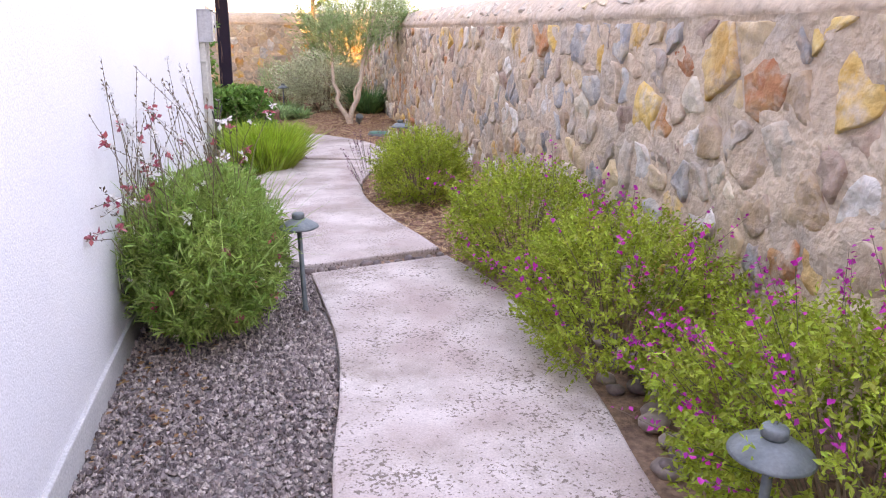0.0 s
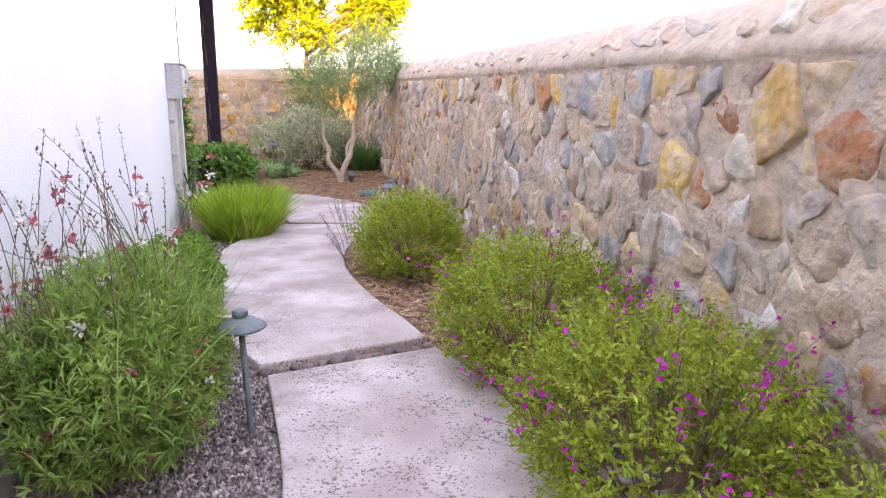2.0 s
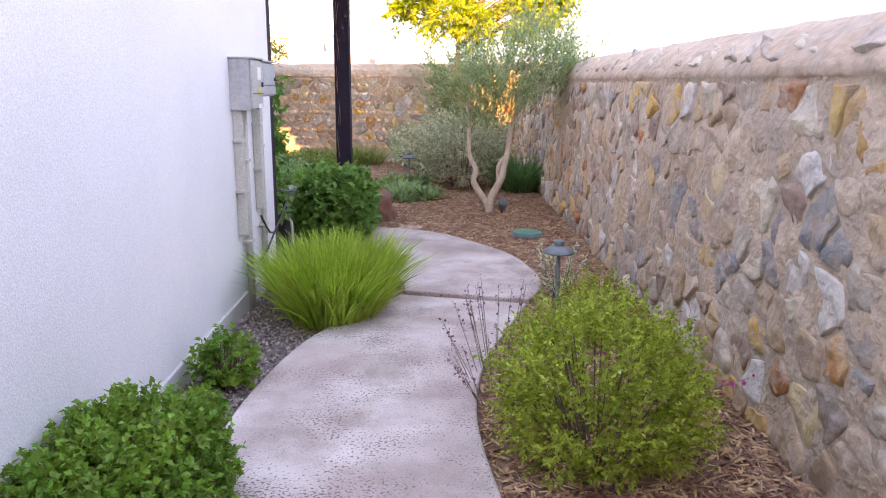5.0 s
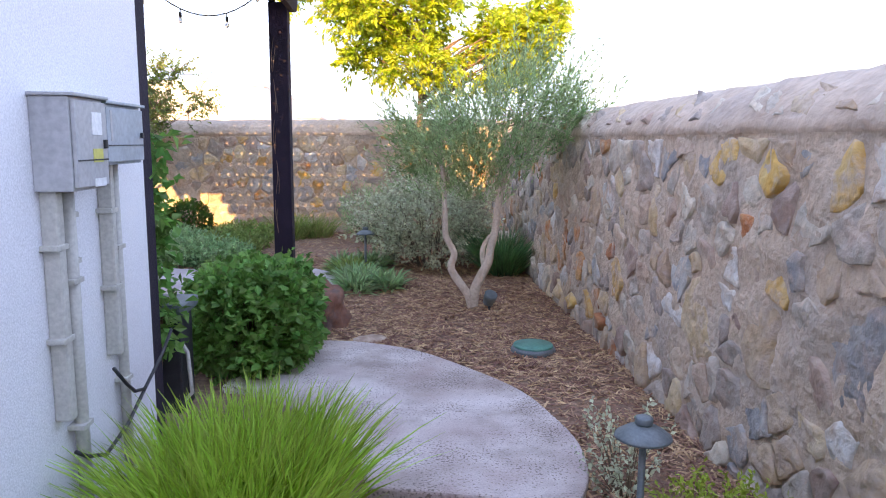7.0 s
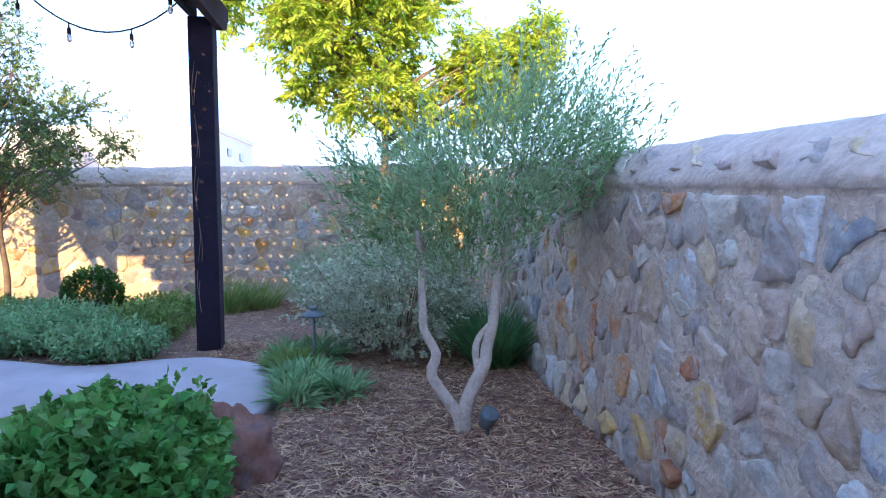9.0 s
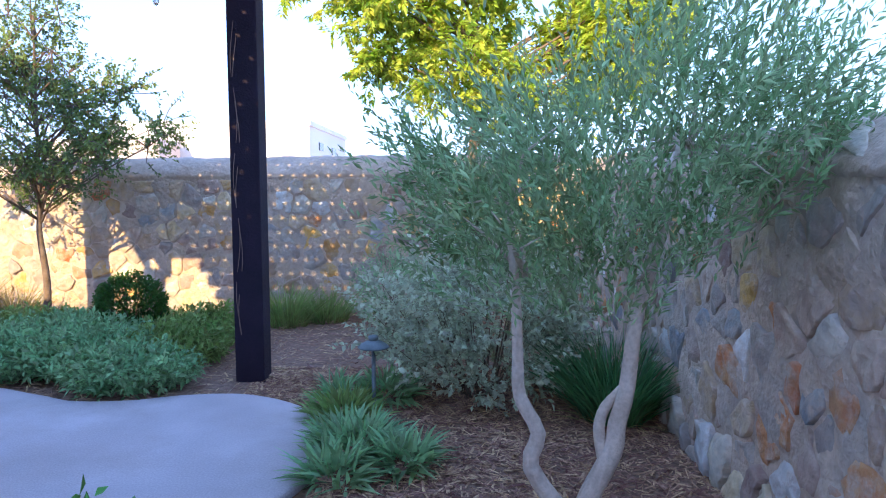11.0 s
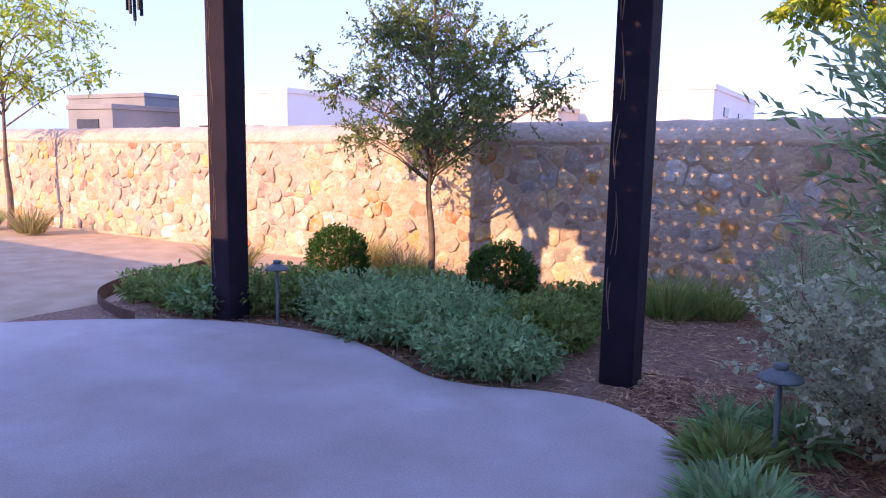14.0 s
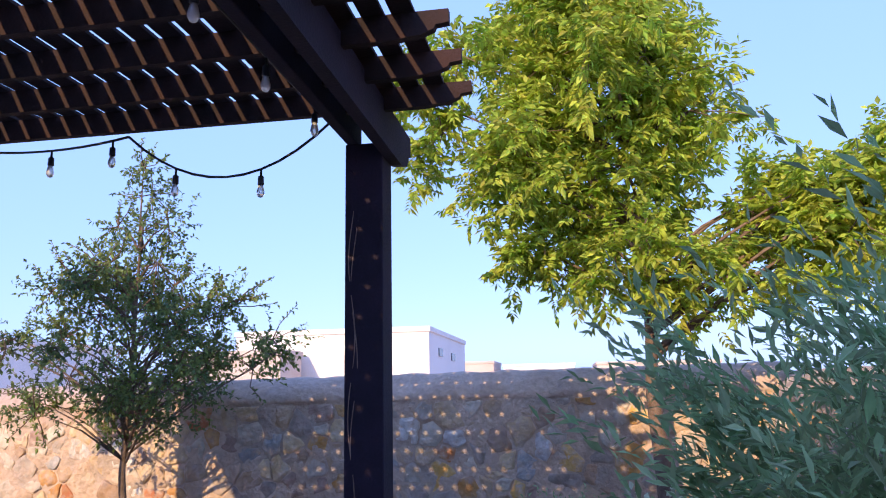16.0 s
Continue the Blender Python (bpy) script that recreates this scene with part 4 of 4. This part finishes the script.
# olive tree
r = np.random.default_rng(5)
root = base("olive_tree", 1.22, 12.42, -0.05)
tl = [(0, 0, 0.0), (-0.04, 0, 0.14), (-0.2, 0.0, 0.38), (-0.17, 0.0, 0.53), (-0.25, 0, 0.69), (-0.26, 0, 0.85), (-0.27, 0, 1.1), (-0.3, 0.02, 1.5)]
tr_ = [(0.01, 0, 0.0), (0.03, 0, 0.2), (0.15, 0.02, 0.44), (0.17, 0.03, 0.56), (0.21, 0.03, 0.72), (0.25, 0.05, 1.04), (0.33, 0.05, 1.33), (0.42, 0.05, 1.75)]
tb = [(0.12, 0.02, 0.38), (0.1, 0.06, 0.52), (0.13, 0.08, 0.62), (0.22, 0.06, 0.74), (0.25, 0.05, 0.9)]
link("trunk", *tubes([tube(spline(tl, 3), np.linspace(0.045, 0.018, 22), 10), tube(spline(tr_, 3), np.linspace(0.052, 0.022, 22), 10), tube(spline(tb, 3), np.linspace(0.03, 0.018, 13), 8)]), M_BARK_PALE, root, "pale twisting trunk in two stems", True)
tips = []
for k in range(300):
    u = unit(1, r)[0]
    f = r.uniform(0.35, 1.0) ** 0.6
    c = Vector((0.12 + u[0] * 0.95 * f, u[1] * 0.55 * f, 1.6 + u[2] * 0.56 * f))
    if c.x > 0.3:
        c.z += 0.12
    elif c.x < 0.15:
        c.y += 0.35 * (k % 3 > 0)
        c.z = 0.98 + (c.z - 1.04) * 0.82
    tips.append(c)
branchy(root, [(-0.23, 0, 1.2), (-0.3, 0.02, 1.5), (0.38, 0.05, 1.42), (0.45, 0.05, 1.75)], r, M_BARK_PALE, [(t, (0 if t.z < 1.5 else 1) + (2 if t.x > 0.1 else 0)) for t in tips[:46] if t.z > 1.35], 0.011)
P, D = [], []
for c in tips:
    for s in range(4):
        ax = Vector((c.x - 0.2, c.y, 0.75)).normalized() + Vector(unit(1, r)[0]) * 0.6
        L = r.uniform(0.22, 0.42)
        st = c + Vector(unit(1, r)[0]) * 0.1
        for t in np.linspace(0, 1, 19):
            P.append(tuple(st + ax * L * t))
            D.append(tuple(ax * 0.8 + Vector(unit(1, r)[0]) * 0.7))
link_np("crown", *leaves(P, D, 0.052, 0.14, 0.05, 9), L_OLIVE, root, "narrow grey green leaves")
tagged(root, "small olive tree with pale twisted stems in mulch", "tree")

r = np.random.default_rng(6)
root = base("silver_shrub", 0.92, 14.75, -0.05)
sprigs(760, r, 0.8, 0.76, 1.15, 0.046, L_SILVER, root, 14, 0.24, 0.36, 11, up=0.45, lump=0.4, shell=0.55)
tagged(root, "loose silver grey shrub behind the olive tree", "shrub")

for k, (x, y, s, n) in enumerate([(0.12, 13.55, 0.3, 300), (-0.02, 14.05, 0.26, 240), (0.22, 14.62, 0.26, 170), (0.42, 13.3, 0.2, 120), (0.05, 13.1, 0.2, 110), (-0.1, 14.5, 0.18, 90)]):
    r = np.random.default_rng(60 + k)
    root = base("bedding_plant", x, y, -0.05)
    p, d = dome(n, r, s, s, 0.32, seed=k)
    link_np("foliage", *blades(p * [0.75, 0.75, 0.4], d * [1, 1, 0.5] + [0, 0, 0.7] + r.normal(size=p.shape) * 0.35, 0.19, 0.017, 0.3, k, 3), L_SAGE if k != 1 else L_MEADOW, root)
    tagged(root, "low clump of blue green strap leaves in mulch" if k != 1 else "low clump of yellowish green strap leaves in mulch", "plant", "clumps beside the patio")

for k, (x, y, rx, ry, h, mat) in enumerate([(-1.8, 14.85, 0.45, 0.34, 0.34, L_SAGE), (-2.35, 15.3, 0.5, 0.45, 0.4, L_SAGE), (-2.95, 15.2, 0.55, 0.36, 0.36, L_SAGE), (-3.55, 15.55, 0.45, 0.45, 0.42, L_SAGE), (-2.75, 15.85, 0.6, 0.4, 0.4, L_SAGE), (-4.3, 15.45, 0.45, 0.42, 0.42, L_MEADOW), (-5.0, 15.1, 0.45, 0.4, 0.32, L_MEADOW), (-5.6, 15.2, 0.4, 0.4, 0.26, L_MEADOW), (-4.75, 14.85, 0.3, 0.15, 0.3, L_SAGE), (-1.75, 15.75, 0.4, 0.4, 0.36, L_MEADOW), (-1.75, 16.5, 0.4, 0.4, 0.36, L_MEADOW), (-3.4, 16.4, 0.5, 0.35, 0.34, L_MEADOW)]):
    r = np.random.default_rng(80 + k)
    root = base("bedding_plant", x, y, -0.04)
    sprigs(int(420 * rx * ry / 0.2), r, rx, ry, h * 0.68, 0.07, mat, root, 8, 0.22, 0.2, k + 1, up=0.8, lump=0.3)
    tagged(root, "low spreading sage green bedding plant" if mat is L_SAGE else "low loose meadow green bedding plant", "plant", "bedding plants below the wall")
for k, (x, y) in enumerate([(-4.5, 16.5), (-2.46, 16.4)]):
    r = np.random.default_rng(100 + k)
    root = base("topiary_ball", x, y, -0.04)
    sprigs(1000, r, 0.33, 0.33, 0.66, 0.024, L_BALL, root, 11, 0.06, 0.4, k + 2, lump=0.05, shell=0.25)
    tagged(root, "clipped boxwood ball in the planting bed", "shrub", "clipped balls")
for k, (x, y, n, L, m) in enumerate([(-1.15, 17.35, 420, 0.6, L_MEADOW), (-0.75, 17.6, 300, 0.55, L_MEADOW), (-4.9, 17.5, 420, 0.72, L_STRAW), (-4.3, 17.5, 250, 0.55, L_STRAW), (-6.35, 16.7, 420, 0.55, L_STRAW), (-11.9, 17.3, 400, 0.6, L_STRAW), (-13.2, 17.2, 400, 0.5, L_MEADOW), (-3.0, 17.3, 200, 0.4, L_STRAW)]):
    grass(x, y, 0.4, 0.35, n, L, 0.006, m, 0.4, 120 + k, "loose clump of grass below the stone wall")
r = np.random.default_rng(17)
root = base("feathery_shrub", 0.15, 16.9, -0.04)
sprigs(260, r, 0.45, 0.45, 0.8, 0.04, L_SAGE, root, 12, 0.26, 0.16, 4, up=0.9, lump=0.3)
tagged(root, "feathery grey green shrub below the wall", "shrub")


def tree(name, x, y, trunk_h, r_trunk, blobs, leaf, width, per, sub, mat, bark, seed, label, droop=0.2, pinnate=False):
    """Trunk, limbs to each blob of the crown, twigs in the blob, leaves along the twigs."""
    r = np.random.default_rng(seed)
    root = base(name, x, y, -0.05)
    tr = [(0, 0, 0), (0.02, 0.01, trunk_h * 0.4), (-0.03, 0, trunk_h * 0.8), (-0.02, 0, trunk_h), (0, 0, trunk_h * 1.6)]
    top = max(b[2] for b in blobs)
    tr.append((0.02, 0, top * 0.85))
    sp = spline(tr, 4)
    link("trunk", *tube(sp, np.linspace(r_trunk, r_trunk * 0.25, len(sp)), 10), bark, root, "", True)
    limbs, P, D = [], [], []
    for bx, by, bz, br in blobs:
        zf = max(trunk_h * 0.9, min(bz - 0.55 * math.hypot(bx, by) - 0.1, top * 0.8))
        a, c = Vector((0, 0, zf)), Vector((bx, by, bz))
        limbs.append(tube([a, a.lerp(c, 0.5) + Vector((0, 0, 0.06)), c], [r_trunk * 0.28, r_trunk * 0.17, r_trunk * 0.07], 6))
        for k in range(sub):
            u = Vector(unit(1, r)[0])
            s = c + u * br * r.uniform(0.1, 0.75)
            ax = (u + Vector((bx, by, 0)) * 0.3 + Vector((0, 0, 0.25 - droop)) + Vector(unit(1, r)[0]) * 0.4).normalized()
            L = br * r.uniform(0.5, 0.9)
            e = s + ax * L
            if k % 3 == 0:
                limbs.append(tube([c, s, e], [0.006, 0.005, 0.002], 4))
            for t in np.linspace(0.1, 1, per):
                q = s.lerp(e, t) - Vector((0, 0, droop * L * t * t))
                w = Vector(unit(1, r)[0])
                if pinnate:
                    out = (w + ax * 0.4 - Vector((0, 0, droop))).normalized()
                    sd = out.cross(Vector((0.1, 0.2, 1))).normalized()
                    for j in range(4):
                        for sgn in (-1, 1):
                            P.append(tuple(q + out * (0.035 * (j + 1))))
                            D.append(tuple(out * 0.5 + sd * sgn - Vector((0, 0, 0.25))))
                    P.append(tuple(q + out * 0.15))
                    D.append(tuple(out))
                else:
                    P.append(tuple(q))
                    D.append(tuple(w + ax * 0.5))
    tagged(link("limb", *tubes(limbs), bark, root, "", True), kind="stuff")
    link_np("crown", *leaves(P, D, leaf, width, 0.12, seed), mat, root)
    return tagged(root, label, "tree")


def blob_cloud(n, cx, cz, rx, ry, rz, br, seed, cone=0.0):
    r = np.random.default_rng(seed)
    out = []
    for k in range(n):
        u = unit(1, r)[0]
        f = r.uniform(0.25, 1) ** 0.5
        z = u[2] * f
        k2 = 1 - cone * max(0, z)
        out.append((cx + u[0] * rx * f * k2, u[1] * ry * f * k2, cz + z * rz, br * r.uniform(0.7, 1.25)))
    return out


small = blob_cloud(60, 0.05, 2.25, 1.35, 1.0, 0.95, 0.26, 3, 0.55) + [(0.02, 0, 3.3, 0.3), (0.05, 0.1, 3.7, 0.24), (1.4, 0, 2.1, 0.2), (-1.7, 0, 2.55, 0.16), (0.2, 0, 3.0, 0.34), (-0.3, 0, 3.0, 0.3), (0.0, 0, 3.95, 0.22), (0.3, 0, 3.35, 0.28), (-0.3, 0.1, 3.4, 0.25), (-0.9, 0, 2.75, 0.25), (0.95, 0, 2.6, 0.25)]
tree("young_oak_tree", -3.75, 17.2, 1.3, 0.045, small, 0.048, 0.27, 13, 24, L_OAK, M_BARK, 31, "slender young tree with small grey green leaves", 0.05)
big = blob_cloud(34, -0.4, 4.2, 1.05, 1.1, 1.35, 0.42, 4, 0.1) + blob_cloud(12, 1.45, 3.35, 0.65, 0.7, 0.5, 0.36, 5) + [(-1.75, 0, 4.1, 0.42), (-1.95, 0.1, 4.5, 0.36), (-1.6, -0.2, 4.8, 0.4), (-1.3, 0, 3.7, 0.4), (1.95, 0, 3.6, 0.36), (-1.0, 0, 3.0, 0.4), (-0.7, 0.2, 2.8, 0.35), (1.1, -0.2, 2.7, 0.4), (0.5, 0, 2.6, 0.35), (-0.6, 0, 5.5, 0.5), (0.1, 0, 5.6, 0.5), (-0.3, 0.2, 6.0, 0.4), (0.2, -0.6, 2.8, 0.35), (-0.3, -0.5, 2.7, 0.35)]
tree("shade_tree", 0.95, 17.3, 2.1, 0.085, big, 0.08, 0.24, 8, 16, L_ASH, M_BARK, 32, "bright green shade tree with drooping compound leaves", 0.35, True)
side = blob_cloud(22, 0.3, 3.1, 1.7, 1.3, 1.0, 0.42, 8)
tree("garden_tree", -12.7, 17.4, 1.4, 0.06, side, 0.09, 0.24, 9, 24, L_ASH, M_BARK, 33, "leafy green tree against the stone wall", 0.3)

# ---- far houses ----


def house(name, x0, y0, x1, y1, h, mat, label, windows=()):
    root = base(name, (x0 + x1) / 2, (y0 + y1) / 2, -0.1)
    w, d = (x1 - x0) / 2, (y1 - y0) / 2
    part("wall", box_bm(-w, -d, 0, w, d, h), mat, root)
    part("parapet", box_bm(-w - 0.08, -d - 0.08, h, w + 0.08, d + 0.08, h + 0.25, 0.03), mat, root)
    for face, a, b, z0, z1 in windows:
        if face == "s":
            win = part("window", box_bm(a - (x0 + x1) / 2, -d - 0.05, z0, b - (x0 + x1) / 2, -d + 0.1, z1), W_DARK, root)
        else:
            win = part("window", box_bm(w - 0.1, a - (y0 + y1) / 2, z0, w + 0.05, b - (y0 + y1) / 2, z1), W_DARK, root)
    return tagged(root, label, "house", "houses beyond the wall")


house("house", -15.5, 44.0, -6.0, 56.0, 4.35, W_HOUSE, "flat-roofed white house beyond the garden wall", [("e", 46.5, 47.6, 3.3, 3.7), ("e", 50.5, 51.8, 3.2, 3.6)])
house("house", -17.0, 41.0, -12.0, 43.5, 3.3, W_TAN, "low tan house beyond the garden wall")
house("house", -31.0, 36.0, -23.5, 46.0, 4.0, W_HOUSE, "flat-roofed white house beyond the garden wall", [("s", -29.5, -25, 2.3, 2.5)])
house("house", -36.0, 33.0, -32.3, 41.0, 3.2, W_GREY, "grey flat-roofed house beyond the garden wall", [("s", -35.2, -33.4, 1.6, 2.7)])
house("house", -44.0, 38.0, -36.5, 48.0, 4.2, W_GREY, "grey flat-roofed house beyond the garden wall")
house("house", -12.0, 82.0, -6.8, 90.0, 3.9, W_TAN, "distant tan house with low roofs")
house("house", -6.0, 84.0, 1.0, 92.0, 3.6, W_HOUSE, "distant pale house with low roofs")
house("house", 3.0, 80.0, 14.0, 90.0, 3.5, W_TAN, "distant tan house with low roofs")


# ---- loose gravel and bark ----
def scatter_gravel(n, x0, x1, y0, y1, size, z, seed, keep):
    r = np.random.default_rng(seed)
    c = np.stack([r.uniform(x0, x1, n), r.uniform(y0, y1, n), np.full(n, z) + r.uniform(-0.004, 0.006, n)], 1)
    c = c[keep(c[:, 0], c[:, 1])]
    n = len(c)
    o = np.array([[1, 0, 0], [-1, 0, 0], [0, 1, 0], [0, -1, 0], [0, 0, 1], [0, 0, -1]], float)
    v = c[:, None] + o * r.uniform(0.5, 1.4, (n, 6, 1)) * size * r.uniform(0.6, 1.4, (n, 1, 1)) + r.normal(size=(n, 6, 3)) * size * 0.25
    t = np.array([[0, 2, 4], [2, 1, 4], [1, 3, 4], [3, 0, 4], [2, 0, 5], [1, 2, 5], [3, 1, 5], [0, 3, 5]])
    return v.reshape(-1, 3), (np.arange(n)[:, None, None] * 6 + t).reshape(-1, 3)


GX, GY = [0.06, 0.06, 0.12, 0.21, 0.24, 0.17, 0.1, -0.11, -0.27, -0.37, -0.21, 0.2, 0.4], [0, 0.6, 2.08, 2.84, 3.47, 4.45, 4.6, 5.21, 5.94, 6.69, 7.71, 8.55, 8.9]
left_of_path = lambda x, y: x < np.interp(y, GY, GX) - 0.005
tagged(link_np("gravel", *join_np([scatter_gravel(21000, -0.74, 0.25, 1.2, 4.7, 0.0095, -0.05, 1, left_of_path), scatter_gravel(9000, -0.74, 0.3, 4.7, 8.8, 0.0095, -0.05, 2, left_of_path)]), M_GRAVEL), "crushed grey purple gravel between house and path", "gravel", kind="stuff")

tagged(link_np("leaf_litter", *leaves(np.stack([rng.uniform(-0.74, -0.35, 260), rng.uniform(2.4, 4.6, 260), np.full(260, -0.035)], 1), np.stack([rng.normal(size=260), rng.normal(size=260), rng.normal(size=260) * 0.15], 1), 0.03, 0.25, 0.0, 77), leafy("dry fallen leaves", (0.25, 0.1, 0.05), (0.4, 0.22, 0.12))), "dry fallen leaves on the gravel by the plinth", "leaf litter", kind="stuff")

RX, RY = [1.12, 1.12, 1.2, 1.3, 1.33, 1.28, 1.12, 0.87, 0.78, 0.82, 0.95, 1.29, 1.41, 1.37, 1.25, 0.98, 0.65, 0.27], [0, 0.6, 1.86, 2.57, 3.3, 4.1, 4.7, 5.84, 6.6, 7.2, 7.7, 8.7, 9.2, 9.55, 10.02, 10.48, 10.9, 11.14]


def chips(n, x0, x1, y0, y1, z, seed, keep):
    r = np.random.default_rng(seed)
    x, y = r.uniform(x0, x1, n), r.uniform(y0, y1, n)
    m = keep(x, y)
    x, y = x[m], y[m]
    n = len(x)
    a, tilt = r.uniform(0, 6.283, n), r.normal(0, 0.22, n)
    L, w, h = r.uniform(0.012, 0.05, n), r.uniform(0.003, 0.009, n), r.uniform(0.002, 0.004, n)
    d = np.stack([np.cos(a) * np.cos(tilt), np.sin(a) * np.cos(tilt), np.sin(tilt)], 1)
    s = np.stack([-np.sin(a), np.cos(a), r.normal(0, 0.2, n)], 1)
    c = np.stack([x, y, z + r.uniform(0.0, 0.02, n)], 1)
    k = np.array([0, 0, 1.0])
    dl, sw, kh = d * L[:, None], s * w[:, None], k * h[:, None]
    v = np.stack([c - dl - sw, c - dl + sw * 0.6, c + dl + sw, c + dl - sw * 0.6, c - dl * 0.9 + kh, c + dl * 0.9 + kh], 1).reshape(-1, 3)
    i = np.arange(n)[:, None, None] * 6
    t = np.array([[0, 4, 3], [4, 5, 3], [1, 2, 4], [4, 2, 5], [0, 1, 4], [2, 3, 5]])
    return v, (i + t).reshape(-1, 3)


inside = [(p.x, p.y) for p in edge]
PX, PY = np.array([p[0] for p in inside]), np.array([p[1] for p in inside])


def off_slabs(x, y):
    far_edge = np.interp(x, PX[:110], PY[:110])
    tip = (y > 12.6) & (y < far_edge) & (x < -0.03)
    core = (y < 12.75) & (x < -0.25 + (12.75 - y) * -0.6)
    bend = (y < 11.22) & (x < np.interp(y, RY, RX))
    return ~(tip | core | bend)


tagged(link_np("bark_chips", *join_np([
    chips(16000, 0.75, 2.12, 4.6, 10.5, -0.05, 1, lambda x, y: x > np.interp(y, RY, RX) + 0.01),
    chips(30000, -0.9, 2.12, 10.4, 15.5, -0.045, 2, off_slabs),
    chips(9000, -5.8, 1.9, 14.5, 18.1, -0.035, 3, off_slabs)]), M_CHIP), "shredded brown bark mulch chips on the beds", "mulch", kind="stuff")

# ---- the stone walls ----
wall("wall_stone_side", "rough rubble stone wall with wide mortar joints and rounded cap", -2.6, 18.2, lambda u, v, d: (2.1 - d, u, v), COLOURED + COLOURED_FAR, 0.115, 4, lambda u: 1.4 < u < 10.2, 1.56, capped=True)
wall("wall_stone_back", "rubble stone garden wall with mortar cap, partly sunlit", -22.0, 2.3, lambda u, v, d: (u, 18.22 - d, v * (1 + 0.006 * u)), BACK, 0.12, 9, lambda u: -7.2 < u < 1.8, 1.62, 0.01, 0.022, (0.34, 0.05, 0.38, 0.07, 0.02, 0.09, 0.05))
